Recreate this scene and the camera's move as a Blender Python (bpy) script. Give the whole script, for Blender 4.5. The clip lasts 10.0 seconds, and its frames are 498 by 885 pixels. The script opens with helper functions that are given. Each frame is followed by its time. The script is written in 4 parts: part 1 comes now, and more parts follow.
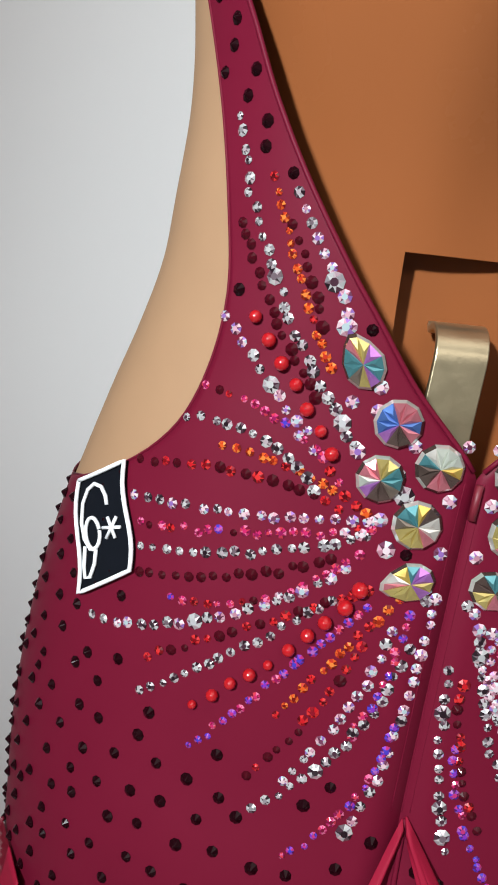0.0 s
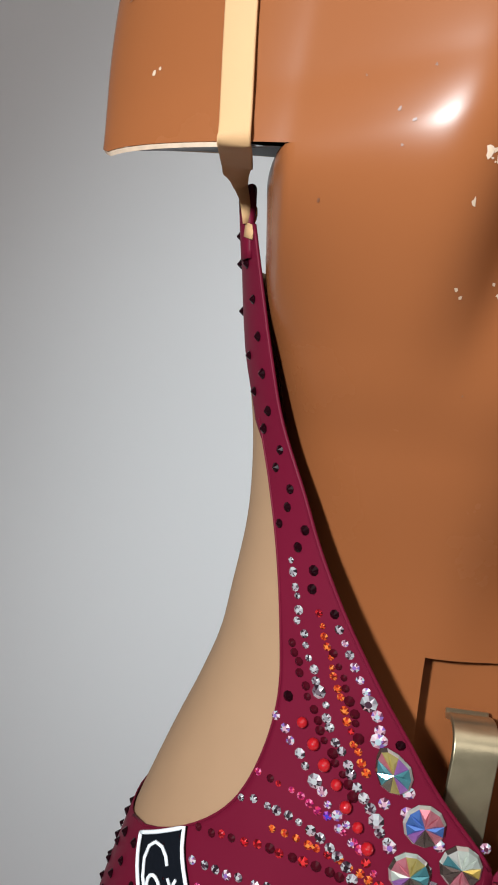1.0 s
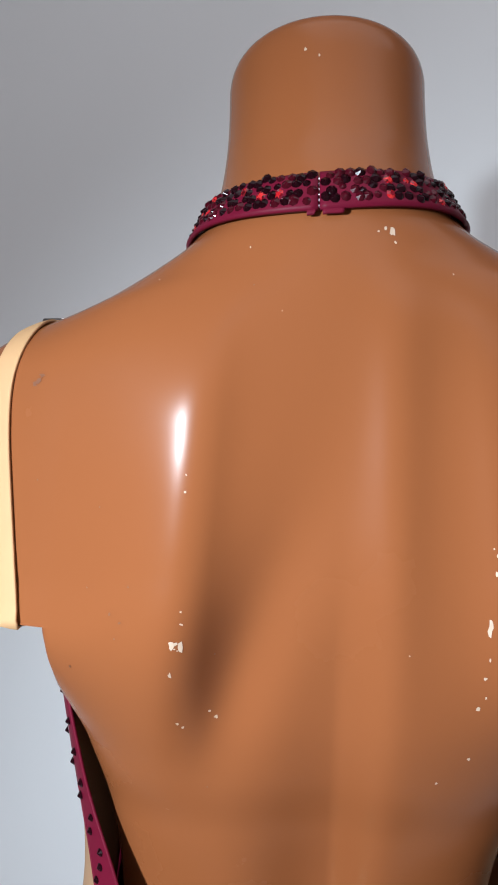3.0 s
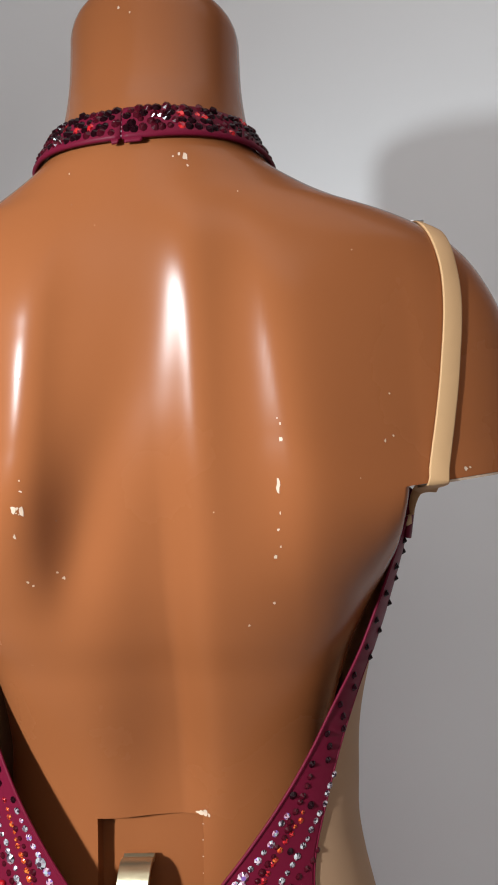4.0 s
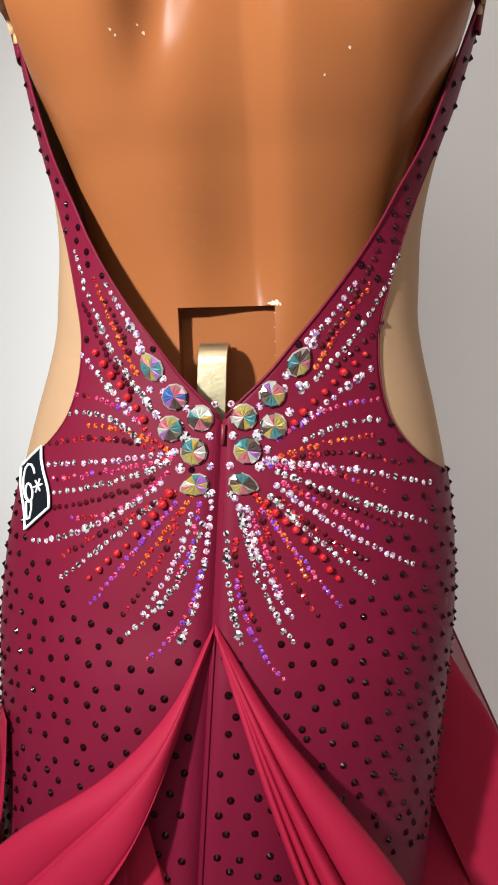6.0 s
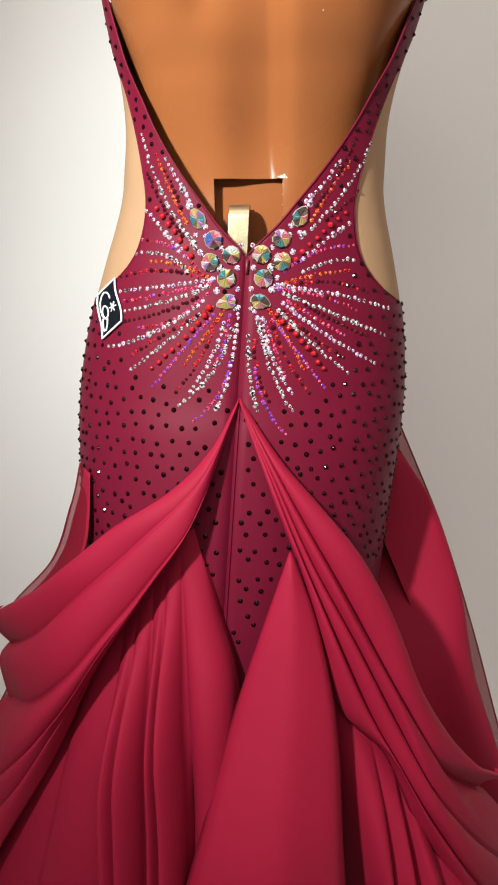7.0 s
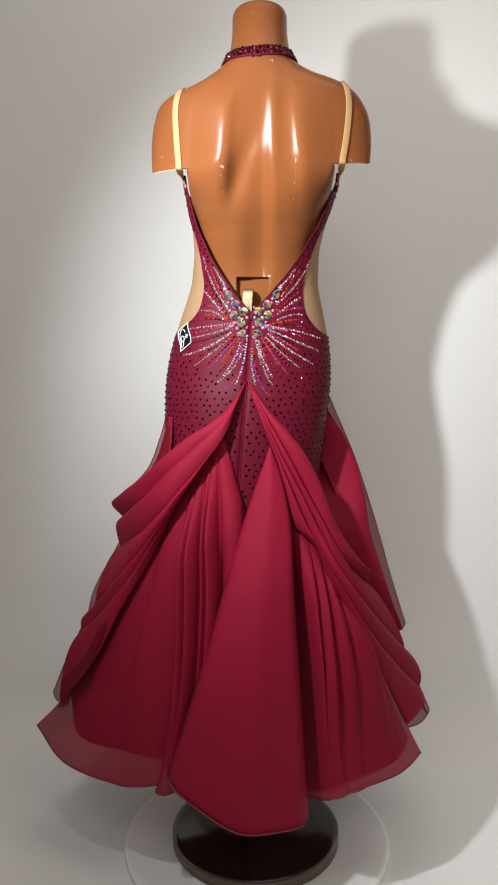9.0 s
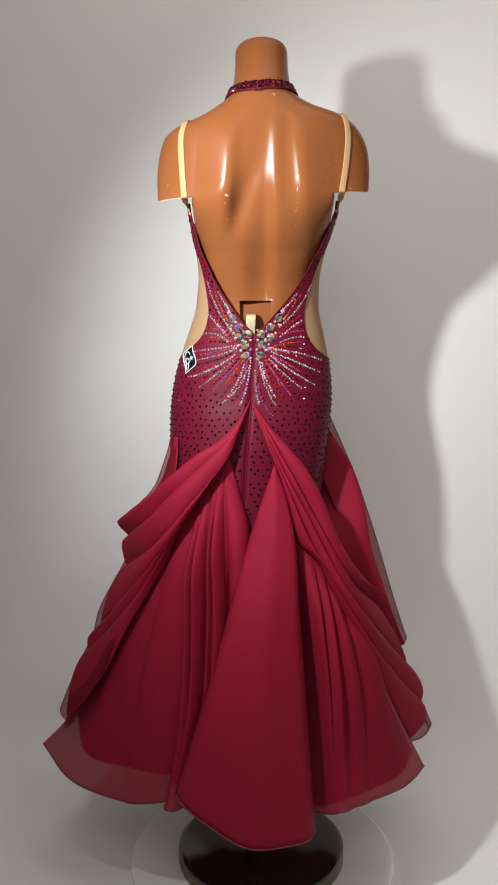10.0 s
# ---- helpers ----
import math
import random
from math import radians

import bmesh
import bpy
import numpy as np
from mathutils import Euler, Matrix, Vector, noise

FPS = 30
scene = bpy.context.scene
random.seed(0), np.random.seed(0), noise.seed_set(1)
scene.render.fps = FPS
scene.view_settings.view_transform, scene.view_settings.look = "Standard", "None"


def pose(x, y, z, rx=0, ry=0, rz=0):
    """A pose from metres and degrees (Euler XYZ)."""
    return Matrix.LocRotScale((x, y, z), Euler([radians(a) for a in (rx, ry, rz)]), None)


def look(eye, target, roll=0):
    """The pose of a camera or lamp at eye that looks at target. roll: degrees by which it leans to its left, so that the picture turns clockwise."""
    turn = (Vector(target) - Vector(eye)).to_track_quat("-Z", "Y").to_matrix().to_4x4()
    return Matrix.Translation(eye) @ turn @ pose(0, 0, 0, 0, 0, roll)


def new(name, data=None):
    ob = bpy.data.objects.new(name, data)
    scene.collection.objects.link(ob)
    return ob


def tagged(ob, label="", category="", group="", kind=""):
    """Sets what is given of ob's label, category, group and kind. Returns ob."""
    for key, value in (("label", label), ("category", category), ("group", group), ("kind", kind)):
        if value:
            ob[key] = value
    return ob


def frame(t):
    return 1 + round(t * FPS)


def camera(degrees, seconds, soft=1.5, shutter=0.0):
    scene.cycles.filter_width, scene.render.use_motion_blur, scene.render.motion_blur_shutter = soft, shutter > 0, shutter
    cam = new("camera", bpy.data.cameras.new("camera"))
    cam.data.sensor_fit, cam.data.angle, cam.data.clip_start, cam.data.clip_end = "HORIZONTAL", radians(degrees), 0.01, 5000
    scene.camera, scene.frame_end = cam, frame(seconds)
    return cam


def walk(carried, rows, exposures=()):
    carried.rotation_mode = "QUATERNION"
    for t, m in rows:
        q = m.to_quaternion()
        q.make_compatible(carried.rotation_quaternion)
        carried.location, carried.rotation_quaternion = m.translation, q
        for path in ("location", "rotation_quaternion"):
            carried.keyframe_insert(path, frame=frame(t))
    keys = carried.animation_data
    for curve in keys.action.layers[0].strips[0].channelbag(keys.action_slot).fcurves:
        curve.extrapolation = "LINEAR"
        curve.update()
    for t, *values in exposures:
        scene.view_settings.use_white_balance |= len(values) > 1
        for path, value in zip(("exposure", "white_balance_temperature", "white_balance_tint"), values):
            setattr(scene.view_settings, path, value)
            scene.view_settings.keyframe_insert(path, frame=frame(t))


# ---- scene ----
cam = camera(37.6, 10.0, soft=1.9)
PATH = [
    (0, (-0.094, -0.245, 1.15), (-0.102, 1.695, 0.665), 6.2),
    (0.5, (-0.102, -0.258, 1.201), (-0.176, 1.716, 0.886), 5.7),
    (1, (-0.12, -0.285, 1.259), (-0.201, 1.71, 1.132), 6.7),
    (1.5, (-0.11, -0.298, 1.336), (-0.286, 1.693, 1.258), 5.0),
    (2, (-0.101, -0.328, 1.379), (-0.24, 1.666, 1.441), 3.7),
    (2.5, (-0.063, -0.348, 1.403), (-0.202, 1.644, 1.51), 1.2),
    (3, (-0.023, -0.368, 1.396), (-0.112, 1.622, 1.573), 0.4),
    (4.5, (0.08, -0.43, 1.284), (0.004, 1.564, 1.419), -2.3),
    (5, (0.082, -0.426, 1.216), (-0.039, 1.57, 1.254), -2.4),
    (5.5, (0.056, -0.422, 1.165), (-0.101, 1.57, 1.083), -2.1),
    (7, (0.004, -0.665, 1.057), (-0.065, 1.294, 0.658), -0.9),
    (7.5, (0.006, -0.866, 1.03), (-0.111, 1.097, 0.667), -0.6),
    (8, (0.049, -1.086, 1.001), (-0.062, 0.888, 0.699), -0.3),
    (8.5, (0.058, -1.259, 0.989), (-0.038, 0.724, 0.752), -0.2),
    (9, (0.034, -1.385, 0.98), (-0.05, 0.604, 0.786), -0.3),
    (9.5, (0.023, -1.425, 0.976), (-0.05, 0.568, 0.816), -0.5),
    (10, (0.008, -1.419, 0.982), (-0.048, 0.575, 0.842), -0.6),
]
walk(cam, [(t, look(e, g, r)) for t, e, g, r in PATH],
     [(0.0, -0.76, 6500, 10), (0.6, -0.78, 6450, 10), (1.2, -1.05, 6350, 10), (1.6, -0.98, 6150, 10), (2.4, -0.9, 6000, 10), (3.0, -0.80, 5900, 10), (4.5, -0.76, 6550, 10), (5.0, -0.80, 6650, 10), (5.5, -0.44, 6650, 10), (7.0, -0.18, 7050, 10), (8.5, -0.35, 6850, 10), (10.0, -0.54, 6800, 10)])

# ---------- world and lights ----------
world = bpy.data.worlds.new("world")
scene.world = world
world.use_nodes = True
world.node_tree.nodes["Background"].inputs[0].default_value = (0.9, 0.95, 1.0, 1)
world.node_tree.nodes["Background"].inputs[1].default_value = 0.4


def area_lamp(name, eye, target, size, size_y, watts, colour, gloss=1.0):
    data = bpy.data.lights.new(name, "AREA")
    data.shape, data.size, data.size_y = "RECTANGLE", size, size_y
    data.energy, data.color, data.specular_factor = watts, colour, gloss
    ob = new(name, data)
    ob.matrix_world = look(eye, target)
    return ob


def spot_lamp(name, eye, target, degrees, blend, radius, watts, colour):
    data = bpy.data.lights.new(name, "SPOT")
    data.spot_size, data.spot_blend, data.shadow_soft_size = radians(degrees), blend, radius
    data.energy, data.color, data.specular_factor = watts, colour, 0.05
    ob = new(name, data)
    ob.matrix_world = look(eye, target)
    return ob


spot_lamp("key_lamp", (-0.37, -0.60, 1.412), (0.64, 0.40, 0.84), 116, 1.0, 0.024, 78, (0.90, 0.975, 1.0))
# two unseen soft lamps at ceiling height, added as fill for floor and shadows
area_lamp("ceiling_fill_lamp", (0.5, -0.7, 2.74), (0.5, -0.65, 0.0), 1.8, 1.2, 18, (1.0, 0.955, 0.93), 0.1)
area_lamp("ceiling_fill_lamp", (0.5, -2.4, 2.74), (0.3, -0.3, 0.1), 2.4, 1.2, 38, (1.0, 0.95, 0.93), 0.1)


# ---------- materials ----------
def material(name, colour, rough=0.5, metal=0.0, vary=0.12, scale=40.0, bump=0.0, bump_scale=400.0, coat=0.0, sheen=0.0,
             alpha=1.0, spec=0.5, facet_glints=None, translucent=0.0):
    m = bpy.data.materials.new(name)
    m.use_nodes = True
    nt = m.node_tree
    N, L = nt.nodes, nt.links
    b = N["Principled BSDF"]
    b.inputs["Roughness"].default_value = rough
    b.inputs["Metallic"].default_value = metal
    b.inputs["Specular IOR Level"].default_value = spec
    b.inputs["Coat Weight"].default_value = coat
    b.inputs["Coat Roughness"].default_value = 0.08
    b.inputs["Sheen Weight"].default_value = sheen
    b.inputs["Sheen Roughness"].default_value = 0.4
    b.inputs["Alpha"].default_value = alpha
    co = N.new("ShaderNodeTexCoord")
    if facet_glints:
        # each facet takes a random tone, standing in for glints and reflections
        ramp = N.new("ShaderNodeValToRGB")
        ramp.color_ramp.interpolation = "CONSTANT"
        geo = N.new("ShaderNodeNewGeometry")
        info = N.new("ShaderNodeObjectInfo")
        add = N.new("ShaderNodeMath"); add.operation = "ADD"
        fr = N.new("ShaderNodeMath"); fr.operation = "FRACT"
        L.new(geo.outputs["Random Per Island"], add.inputs[0])
        L.new(info.outputs["Random"], add.inputs[1])
        L.new(add.outputs[0], fr.inputs[0])
        L.new(fr.outputs[0], ramp.inputs[0])
        els = ramp.color_ramp.elements
        while len(els) < len(facet_glints):
            els.new(0.5)
        for i, c in enumerate(facet_glints):
            els[i].position = i / len(facet_glints)
            els[i].color = (*c, 1)
        L.new(ramp.outputs[0], b.inputs["Base Color"])
    else:
        tex = N.new("ShaderNodeTexNoise")
        tex.inputs["Scale"].default_value = scale
        tex.inputs["Detail"].default_value = 6
        L.new(co.outputs["Object"], tex.inputs["Vector"])
        mix = N.new("ShaderNodeMix"); mix.data_type = "RGBA"
        L.new(tex.outputs["Fac"], mix.inputs["Factor"])
        mix.inputs["A"].default_value = (*[c * (1 - vary) for c in colour], 1)
        mix.inputs["B"].default_value = (*[min(1, c * (1 + vary)) for c in colour], 1)
        L.new(mix.outputs["Result"], b.inputs["Base Color"])
        rr = N.new("ShaderNodeMapRange")
        L.new(tex.outputs["Fac"], rr.inputs[0])
        rr.inputs[3].default_value = max(0.02, rough - 0.06)
        rr.inputs[4].default_value = min(1, rough + 0.06)
        L.new(rr.outputs[0], b.inputs["Roughness"])
    if bump:
        bt = N.new("ShaderNodeTexNoise")
        bt.inputs["Scale"].default_value = bump_scale
        bt.inputs["Detail"].default_value = 4
        L.new(co.outputs["Object"], bt.inputs["Vector"])
        bn = N.new("ShaderNodeBump")
        bn.inputs["Strength"].default_value = bump
        bn.inputs["Distance"].default_value = 0.001
        L.new(bt.outputs["Fac"], bn.inputs["Height"])
        L.new(bn.outputs[0], b.inputs["Normal"])
    if translucent:
        out = N["Material Output"]
        tr = N.new("ShaderNodeBsdfTranslucent")
        tr.inputs[0].default_value = (*colour, 1)
        ms = N.new("ShaderNodeMixShader")
        ms.inputs[0].default_value = translucent
        L.new(b.outputs[0], ms.inputs[1])
        L.new(tr.outputs[0], ms.inputs[2])
        L.new(ms.outputs[0], out.inputs["Surface"])
    return m


SKIN = material("mannequin_paint", (0.235, 0.0755, 0.0252), 0.26, vary=0.06, scale=9, spec=0.13)
CUT = material("raw_grey_cut", (0.16, 0.16, 0.165), 0.55, vary=0.2)
SMUDGE = material("brown_smudge", (0.165, 0.060, 0.027), 0.4, vary=0.3, scale=300)
CHIP = material("pale_chip", (0.55, 0.40, 0.29), 0.6, vary=0.25, scale=300)
BODICE = material("stretch_satin", (0.116, 0.0050, 0.0188), 0.48, spec=0.10, vary=0.07, scale=25, bump=0.03, bump_scale=2600)
NUDE = material("nude_mesh", (0.42, 0.247, 0.137), 0.7, vary=0.06, scale=60, bump=0.07, bump_scale=2600, translucent=0.25)
SWAG = material("crimson_georgette", (0.272, 0.0068, 0.0295), 0.66, spec=0.15, vary=0.08, scale=18, bump=0.1, bump_scale=1500, translucent=0.12)
CHIFFON = material("sheer_chiffon", (0.272, 0.0068, 0.0295), 0.7, spec=0.15, vary=0.08, scale=18, bump=0.1, bump_scale=1500, alpha=0.90, translucent=0.10)
VEIL = material("single_chiffon", (0.22, 0.010, 0.026), 0.7, spec=0.1, vary=0.08, scale=18, bump=0.1, bump_scale=1500, alpha=0.72, translucent=0.25)
LINING = material("skirt_lining", (0.20, 0.0055, 0.021), 0.65, spec=0.15, vary=0.08, scale=14, bump=0.1, bump_scale=1200)
CORD = material("hem_cord_red", (0.13, 0.006, 0.016), 0.5)
ELASTIC = material("beige_elastic", (0.50, 0.29, 0.135), 0.75, vary=0.05, scale=80, bump=0.08, bump_scale=2400)
BLACK = material("black_felt", (0.004, 0.005, 0.008), 0.9, spec=0.08, vary=0.2, scale=300, bump=0.2)
WHITE = material("white_thread", (0.75, 0.76, 0.78), 0.7, vary=0.08, scale=800, bump=0.3)
BRASS = material("brushed_bracket", (0.50, 0.42, 0.27), 0.33, metal=0.9, vary=0.18, scale=120, bump=0.1, bump_scale=500)
CHROME = material("chrome", (0.75, 0.75, 0.75), 0.1, metal=1.0)
BASE = material("dark_base_lacquer", (0.022, 0.014, 0.009), 0.12, vary=0.25, scale=6, coat=0.4)
RIM = material("base_rim", (0.16, 0.12, 0.085), 0.35, metal=0.6)
TURN = material("white_turntable", (0.84, 0.83, 0.82), 0.25, vary=0.03, scale=5)
PAPER = material("white_backdrop_paper", (0.84, 0.835, 0.83), 0.8, vary=0.025, scale=2.2, bump=0.05, bump_scale=30)
ROOM = material("room_paint", (0.62, 0.61, 0.60), 0.9, vary=0.05, scale=2)
SCUFF = material("grey_scuff", (0.25, 0.25, 0.25), 0.9, vary=0.3, scale=100)

# stone glass: sparkle is put into the colour as bright and dark facet tones
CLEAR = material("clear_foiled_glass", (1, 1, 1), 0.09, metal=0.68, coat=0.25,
                 facet_glints=[(0.95, 0.95, 0.95), (0.07, 0.05, 0.06), (0.80, 0.80, 0.82), (0.30, 0.22, 0.26), (0.92, 0.92, 0.95), (0.04, 0.02, 0.03), (0.50, 0.46, 0.50), (0.80, 0.66, 0.72), (0.12, 0.05, 0.08)])
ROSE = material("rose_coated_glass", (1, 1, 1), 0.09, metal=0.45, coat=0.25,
                facet_glints=[(0.75, 0.42, 0.52), (0.20, 0.06, 0.12), (0.90, 0.75, 0.8), (0.32, 0.16, 0.5), (0.55, 0.26, 0.34), (0.5, 0.62, 0.66), (0.12, 0.03, 0.06), (0.85, 0.6, 0.66)])
# pale, dark and tinted wedge colours stand in for light inside the crystals
AURORA = [material("aurora_coated_glass", c, 0.07, metal=0.66, coat=0.2, vary=0.35, scale=1.3) for c in (
    (0.20, 0.16, 0.13), (0.62, 0.43, 0.10), (0.66, 0.63, 0.58), (0.12, 0.08, 0.07), (0.09, 0.27, 0.30), (0.62, 0.66, 0.58),
    (0.08, 0.17, 0.46), (0.38, 0.15, 0.46), (0.58, 0.18, 0.22), (0.10, 0.07, 0.06), (0.50, 0.40, 0.14))]
GARNET = material("garnet_glass", (0.045, 0.002, 0.006), 0.14, spec=0.2, vary=0.3)
JET = material("dark_garnet_glass", (0.010, 0.0010, 0.0025), 0.14, spec=0.14, vary=0.3)
# coloured glass below: facet tones from dark to bright imitate glints
RUBY = material("ruby_glass", (1, 1, 1), 0.12, metal=0.25, facet_glints=[(0.50, 0.010, 0.016), (0.18, 0.004, 0.008), (0.62, 0.03, 0.03), (0.22, 0.006, 0.016), (0.08, 0.002, 0.005)])
PEARL = material("red_pearl", (0.36, 0.006, 0.010), 0.13, vary=0.05, coat=0.5)
ORANGE = material("orange_glass", (1, 1, 1), 0.12, metal=0.25, facet_glints=[(0.62, 0.085, 0.014), (0.26, 0.018, 0.006), (0.72, 0.20, 0.04), (0.45, 0.03, 0.014), (0.14, 0.008, 0.006)])
MAGENTA = material("fuchsia_glass", (1, 1, 1), 0.12, metal=0.25, facet_glints=[(0.50, 0.02, 0.12), (0.25, 0.010, 0.08), (0.70, 0.16, 0.30), (0.16, 0.006, 0.03), (0.55, 0.04, 0.07)])
VIOLET = material("violet_glass", (1, 1, 1), 0.12, metal=0.25, facet_glints=[(0.20, 0.03, 0.40), (0.45, 0.03, 0.16), (0.06, 0.04, 0.42), (0.34, 0.10, 0.38), (0.08, 0.01, 0.10)])


# ---------- building helpers ----------
def part(name, bm, mats, parent=None, label="", smooth=True):
    me = bpy.data.meshes.new(name)
    bmesh.ops.recalc_face_normals(bm, faces=bm.faces)
    bm.to_mesh(me)
    bm.free()
    for m in (mats if isinstance(mats, (list, tuple)) else [mats]):
        me.materials.append(m)
    if smooth:
        me.polygons.foreach_set("use_smooth", [True] * len(me.polygons))
    ob = new(name, me)
    ob.parent = parent
    if label:
        tagged(ob, label)
    return ob


def empty(name, label, category, at=(0, 0, 0), group=""):
    ob = new(name)
    ob.location = at
    ob.empty_display_size = 0.05
    return tagged(ob, label, category, group)


def spl(t, tab):
    """Smooth curve through a table of (t, value)."""
    n = len(tab)
    if t <= tab[0][0]:
        return tab[0][1]
    if t >= tab[-1][0]:
        return tab[-1][1]
    i = 0
    while t > tab[i + 1][0]:
        i += 1

    def slope(k):
        a, b = max(k - 1, 0), min(k + 1, n - 1)
        return (tab[b][1] - tab[a][1]) / (tab[b][0] - tab[a][0])
    (x0, y0), (x1, y1) = tab[i], tab[i + 1]
    h = x1 - x0
    s = (t - x0) / h
    return ((2*s**3 - 3*s*s + 1)*y0 + (s**3 - 2*s*s + s)*h*slope(i) + (3*s*s - 2*s**3)*y1 + (s**3 - s*s)*h*slope(i + 1))


def curve3(pts, s):
    """Smooth curve through points, s from 0 to 1 by chord length."""
    d = [0.0]
    for a, b in zip(pts, pts[1:]):
        d.append(d[-1] + (Vector(b) - Vector(a)).length)
    return Vector([spl(s * d[-1], [(q, p[k]) for q, p in zip(d, pts)]) for k in range(3)])


def grid(bm, rows, close=False, mat=0):
    vs = [[bm.verts.new(p) for p in r] for r in rows]
    for a, b in zip(vs, vs[1:]):
        n = len(a)
        for i in range(n if close else n - 1):
            j = (i + 1) % n
            f = bm.faces.new((a[i], a[j], b[j], b[i]))
            f.material_index = mat
    return vs


def sheet(name, rows, mat, parent, thick=0.0008, close=False, label=""):
    """A cloth sheet with thickness."""
    bm = bmesh.new()
    grid(bm, rows, close)
    ob = part(name, bm, mat, parent, label)
    if thick:
        so = ob.modifiers.new("thickness", "SOLIDIFY")
        so.thickness, so.offset = thick, 0
    return ob


def tube_rows(pts, r, n=8):
    rows = []
    for i, p in enumerate(pts):
        p = Vector(p)
        d = (Vector(pts[min(i + 1, len(pts) - 1)]) - Vector(pts[max(i - 1, 0)])).normalized()
        a = d.cross(Vector((0.13, 0.9, 0.31))).normalized()
        b = d.cross(a)
        rows.append([p + (a * math.cos(q) + b * math.sin(q)) * r for q in [2 * math.pi * k / n for k in range(n)]])
    return rows


def tube(name, pts, r, mat, parent, n=8, label=""):
    bm = bmesh.new()
    vs = grid(bm, tube_rows(pts, r, n), True)
    bm.faces.new(vs[0])
    bm.faces.new(vs[-1])
    return part(name, bm, mat, parent, label)


def lathe(bm, prof, n=64, centre=(0, 0), mat=0):
    """Turned solid from (radius, z) pairs."""
    rows = [[(centre[0] + r * math.cos(2*math.pi*i/n), centre[1] + r * math.sin(2*math.pi*i/n), z) for i in range(n)] for r, z in prof]
    vs = grid(bm, rows, True, mat)
    bm.faces.new(vs[0]).material_index = mat
    bm.faces.new(vs[-1]).material_index = mat
    return vs


# ---------- setting ----------
WALL_Y, BEND = 0.46, 0.16
rows = []
prof = [(-3.2, 0.0), (-1.0, 0.0), (0.0, 0.0)]
for k in range(13):
    a = math.pi / 2 * k / 12
    prof.append((WALL_Y - BEND + BEND * math.sin(a), BEND - BEND * math.cos(a)))
prof += [(WALL_Y, 1.0), (WALL_Y, 1.8), (WALL_Y, 2.7)]
for y, z in prof:
    rows.append([(x, y + 0.004 * math.sin(2.1 * x + 0.7), z) for x in np.linspace(-2.4, 2.4, 25)])
bm = bmesh.new()
grid(bm, rows)
bd = part("backdrop", bm, PAPER)
so = bd.modifiers.new("thickness", "SOLIDIFY")
so.thickness, so.offset = 0.004, -1
tagged(bd, "white seamless paper sweep curving from floor to wall", "backdrop", kind="structure")


def slab(name, x0, x1, y0, y1, z0, z1, mat, label, cat):
    bm = bmesh.new()
    bmesh.ops.create_cube(bm, size=1, matrix=Matrix.Translation(((x0+x1)/2, (y0+y1)/2, (z0+z1)/2)) @ Matrix.Diagonal((x1-x0, y1-y0, z1-z0, 1)))
    return tagged(part(name, bm, mat, smooth=False), label, cat, kind="structure")


slab("floor", -2.6, 2.6, -3.4, 0.9, -0.12, -0.02, ROOM, "plain grey studio floor under the paper", "floor")
slab("wall_north", -2.6, 2.6, 0.72, 0.84, -0.02, 2.8, ROOM, "plain grey wall behind the paper", "wall")
slab("wall_south", -2.6, 2.6, -3.5, -3.38, -0.02, 2.8, ROOM, "plain grey studio wall", "wall")
slab("wall_west", -2.72, -2.6, -3.5, 0.84, -0.02, 2.8, ROOM, "plain grey studio wall", "wall")
slab("wall_east", 2.6, 2.72, -3.5, 0.84, -0.02, 2.8, ROOM, "plain grey studio wall", "wall")
slab("ceiling", -2.72, 2.72, -3.5, 0.84, 2.8, 2.9, ROOM, "plain grey studio ceiling", "ceiling")

# ---------- stand ----------
turn = empty("turntable", "round glossy white display turntable on the floor", "turntable", (-0.015, 0.057, 0))
bm = bmesh.new()
lathe(bm, [(0.255, 0.0005), (0.268, 0.003), (0.272, 0.008), (0.272, 0.018), (0.269, 0.021), (0.262, 0.022)], 96)
part("platter", bm, TURN, turn)
stand = empty("mannequin_stand", "round dark lacquered stand plate with a chrome pole", "stand", (-0.017, 0.04, 0.022))
bm = bmesh.new()
lathe(bm, [(0.166, 0.0005), (0.170, 0.003), (0.170, 0.020), (0.169, 0.0215)], 96, mat=1)
lathe(bm, [(0.169, 0.0216), (0.170, 0.0225), (0.170, 0.0262), (0.168, 0.028), (0.160, 0.0284)], 96, mat=0)
part("base_plate", bm, [BASE, RIM], stand)
bm = bmesh.new()
lathe(bm, [(0.014, 0.0286), (0.014, 0.031), (0.012, 0.032), (0.0095, 0.0325), (0.0095, 0.90)], 24, (-0.024, 0.012))
part("pole", bm, CHROME, stand, "polished chrome pole")

# ---------- mannequin ----------
BW = [(0.84,.142),(0.95,.150),(1.05,.134),(1.12,.108),(1.18,.0995),(1.24,.1095),(1.30,.1285),(1.352,.136)]
BB = [(0.84,-.030),(0.95,-.018),(1.05,.004),(1.12,.020),(1.18,.015),(1.24,-.012),(1.27,-.031),(1.30,-.045),(1.352,-.0600),(1.40,-.067)]
BC = [(0.84,.07),(1.05,.070),(1.2,.062),(1.352,.050)]
UW = [(1.352,.2005),(1.39,.2015),(1.42,.199),(1.44,.194),(1.46,.183),(1.475,.170),(1.486,.155),(1.493,.140),(1.500,.116),(1.508,.0942),(1.518,.0738),(1.529,.0622),(1.542,.0556),(1.556,.0520),(1.58,.0492),(1.62,.0485)]
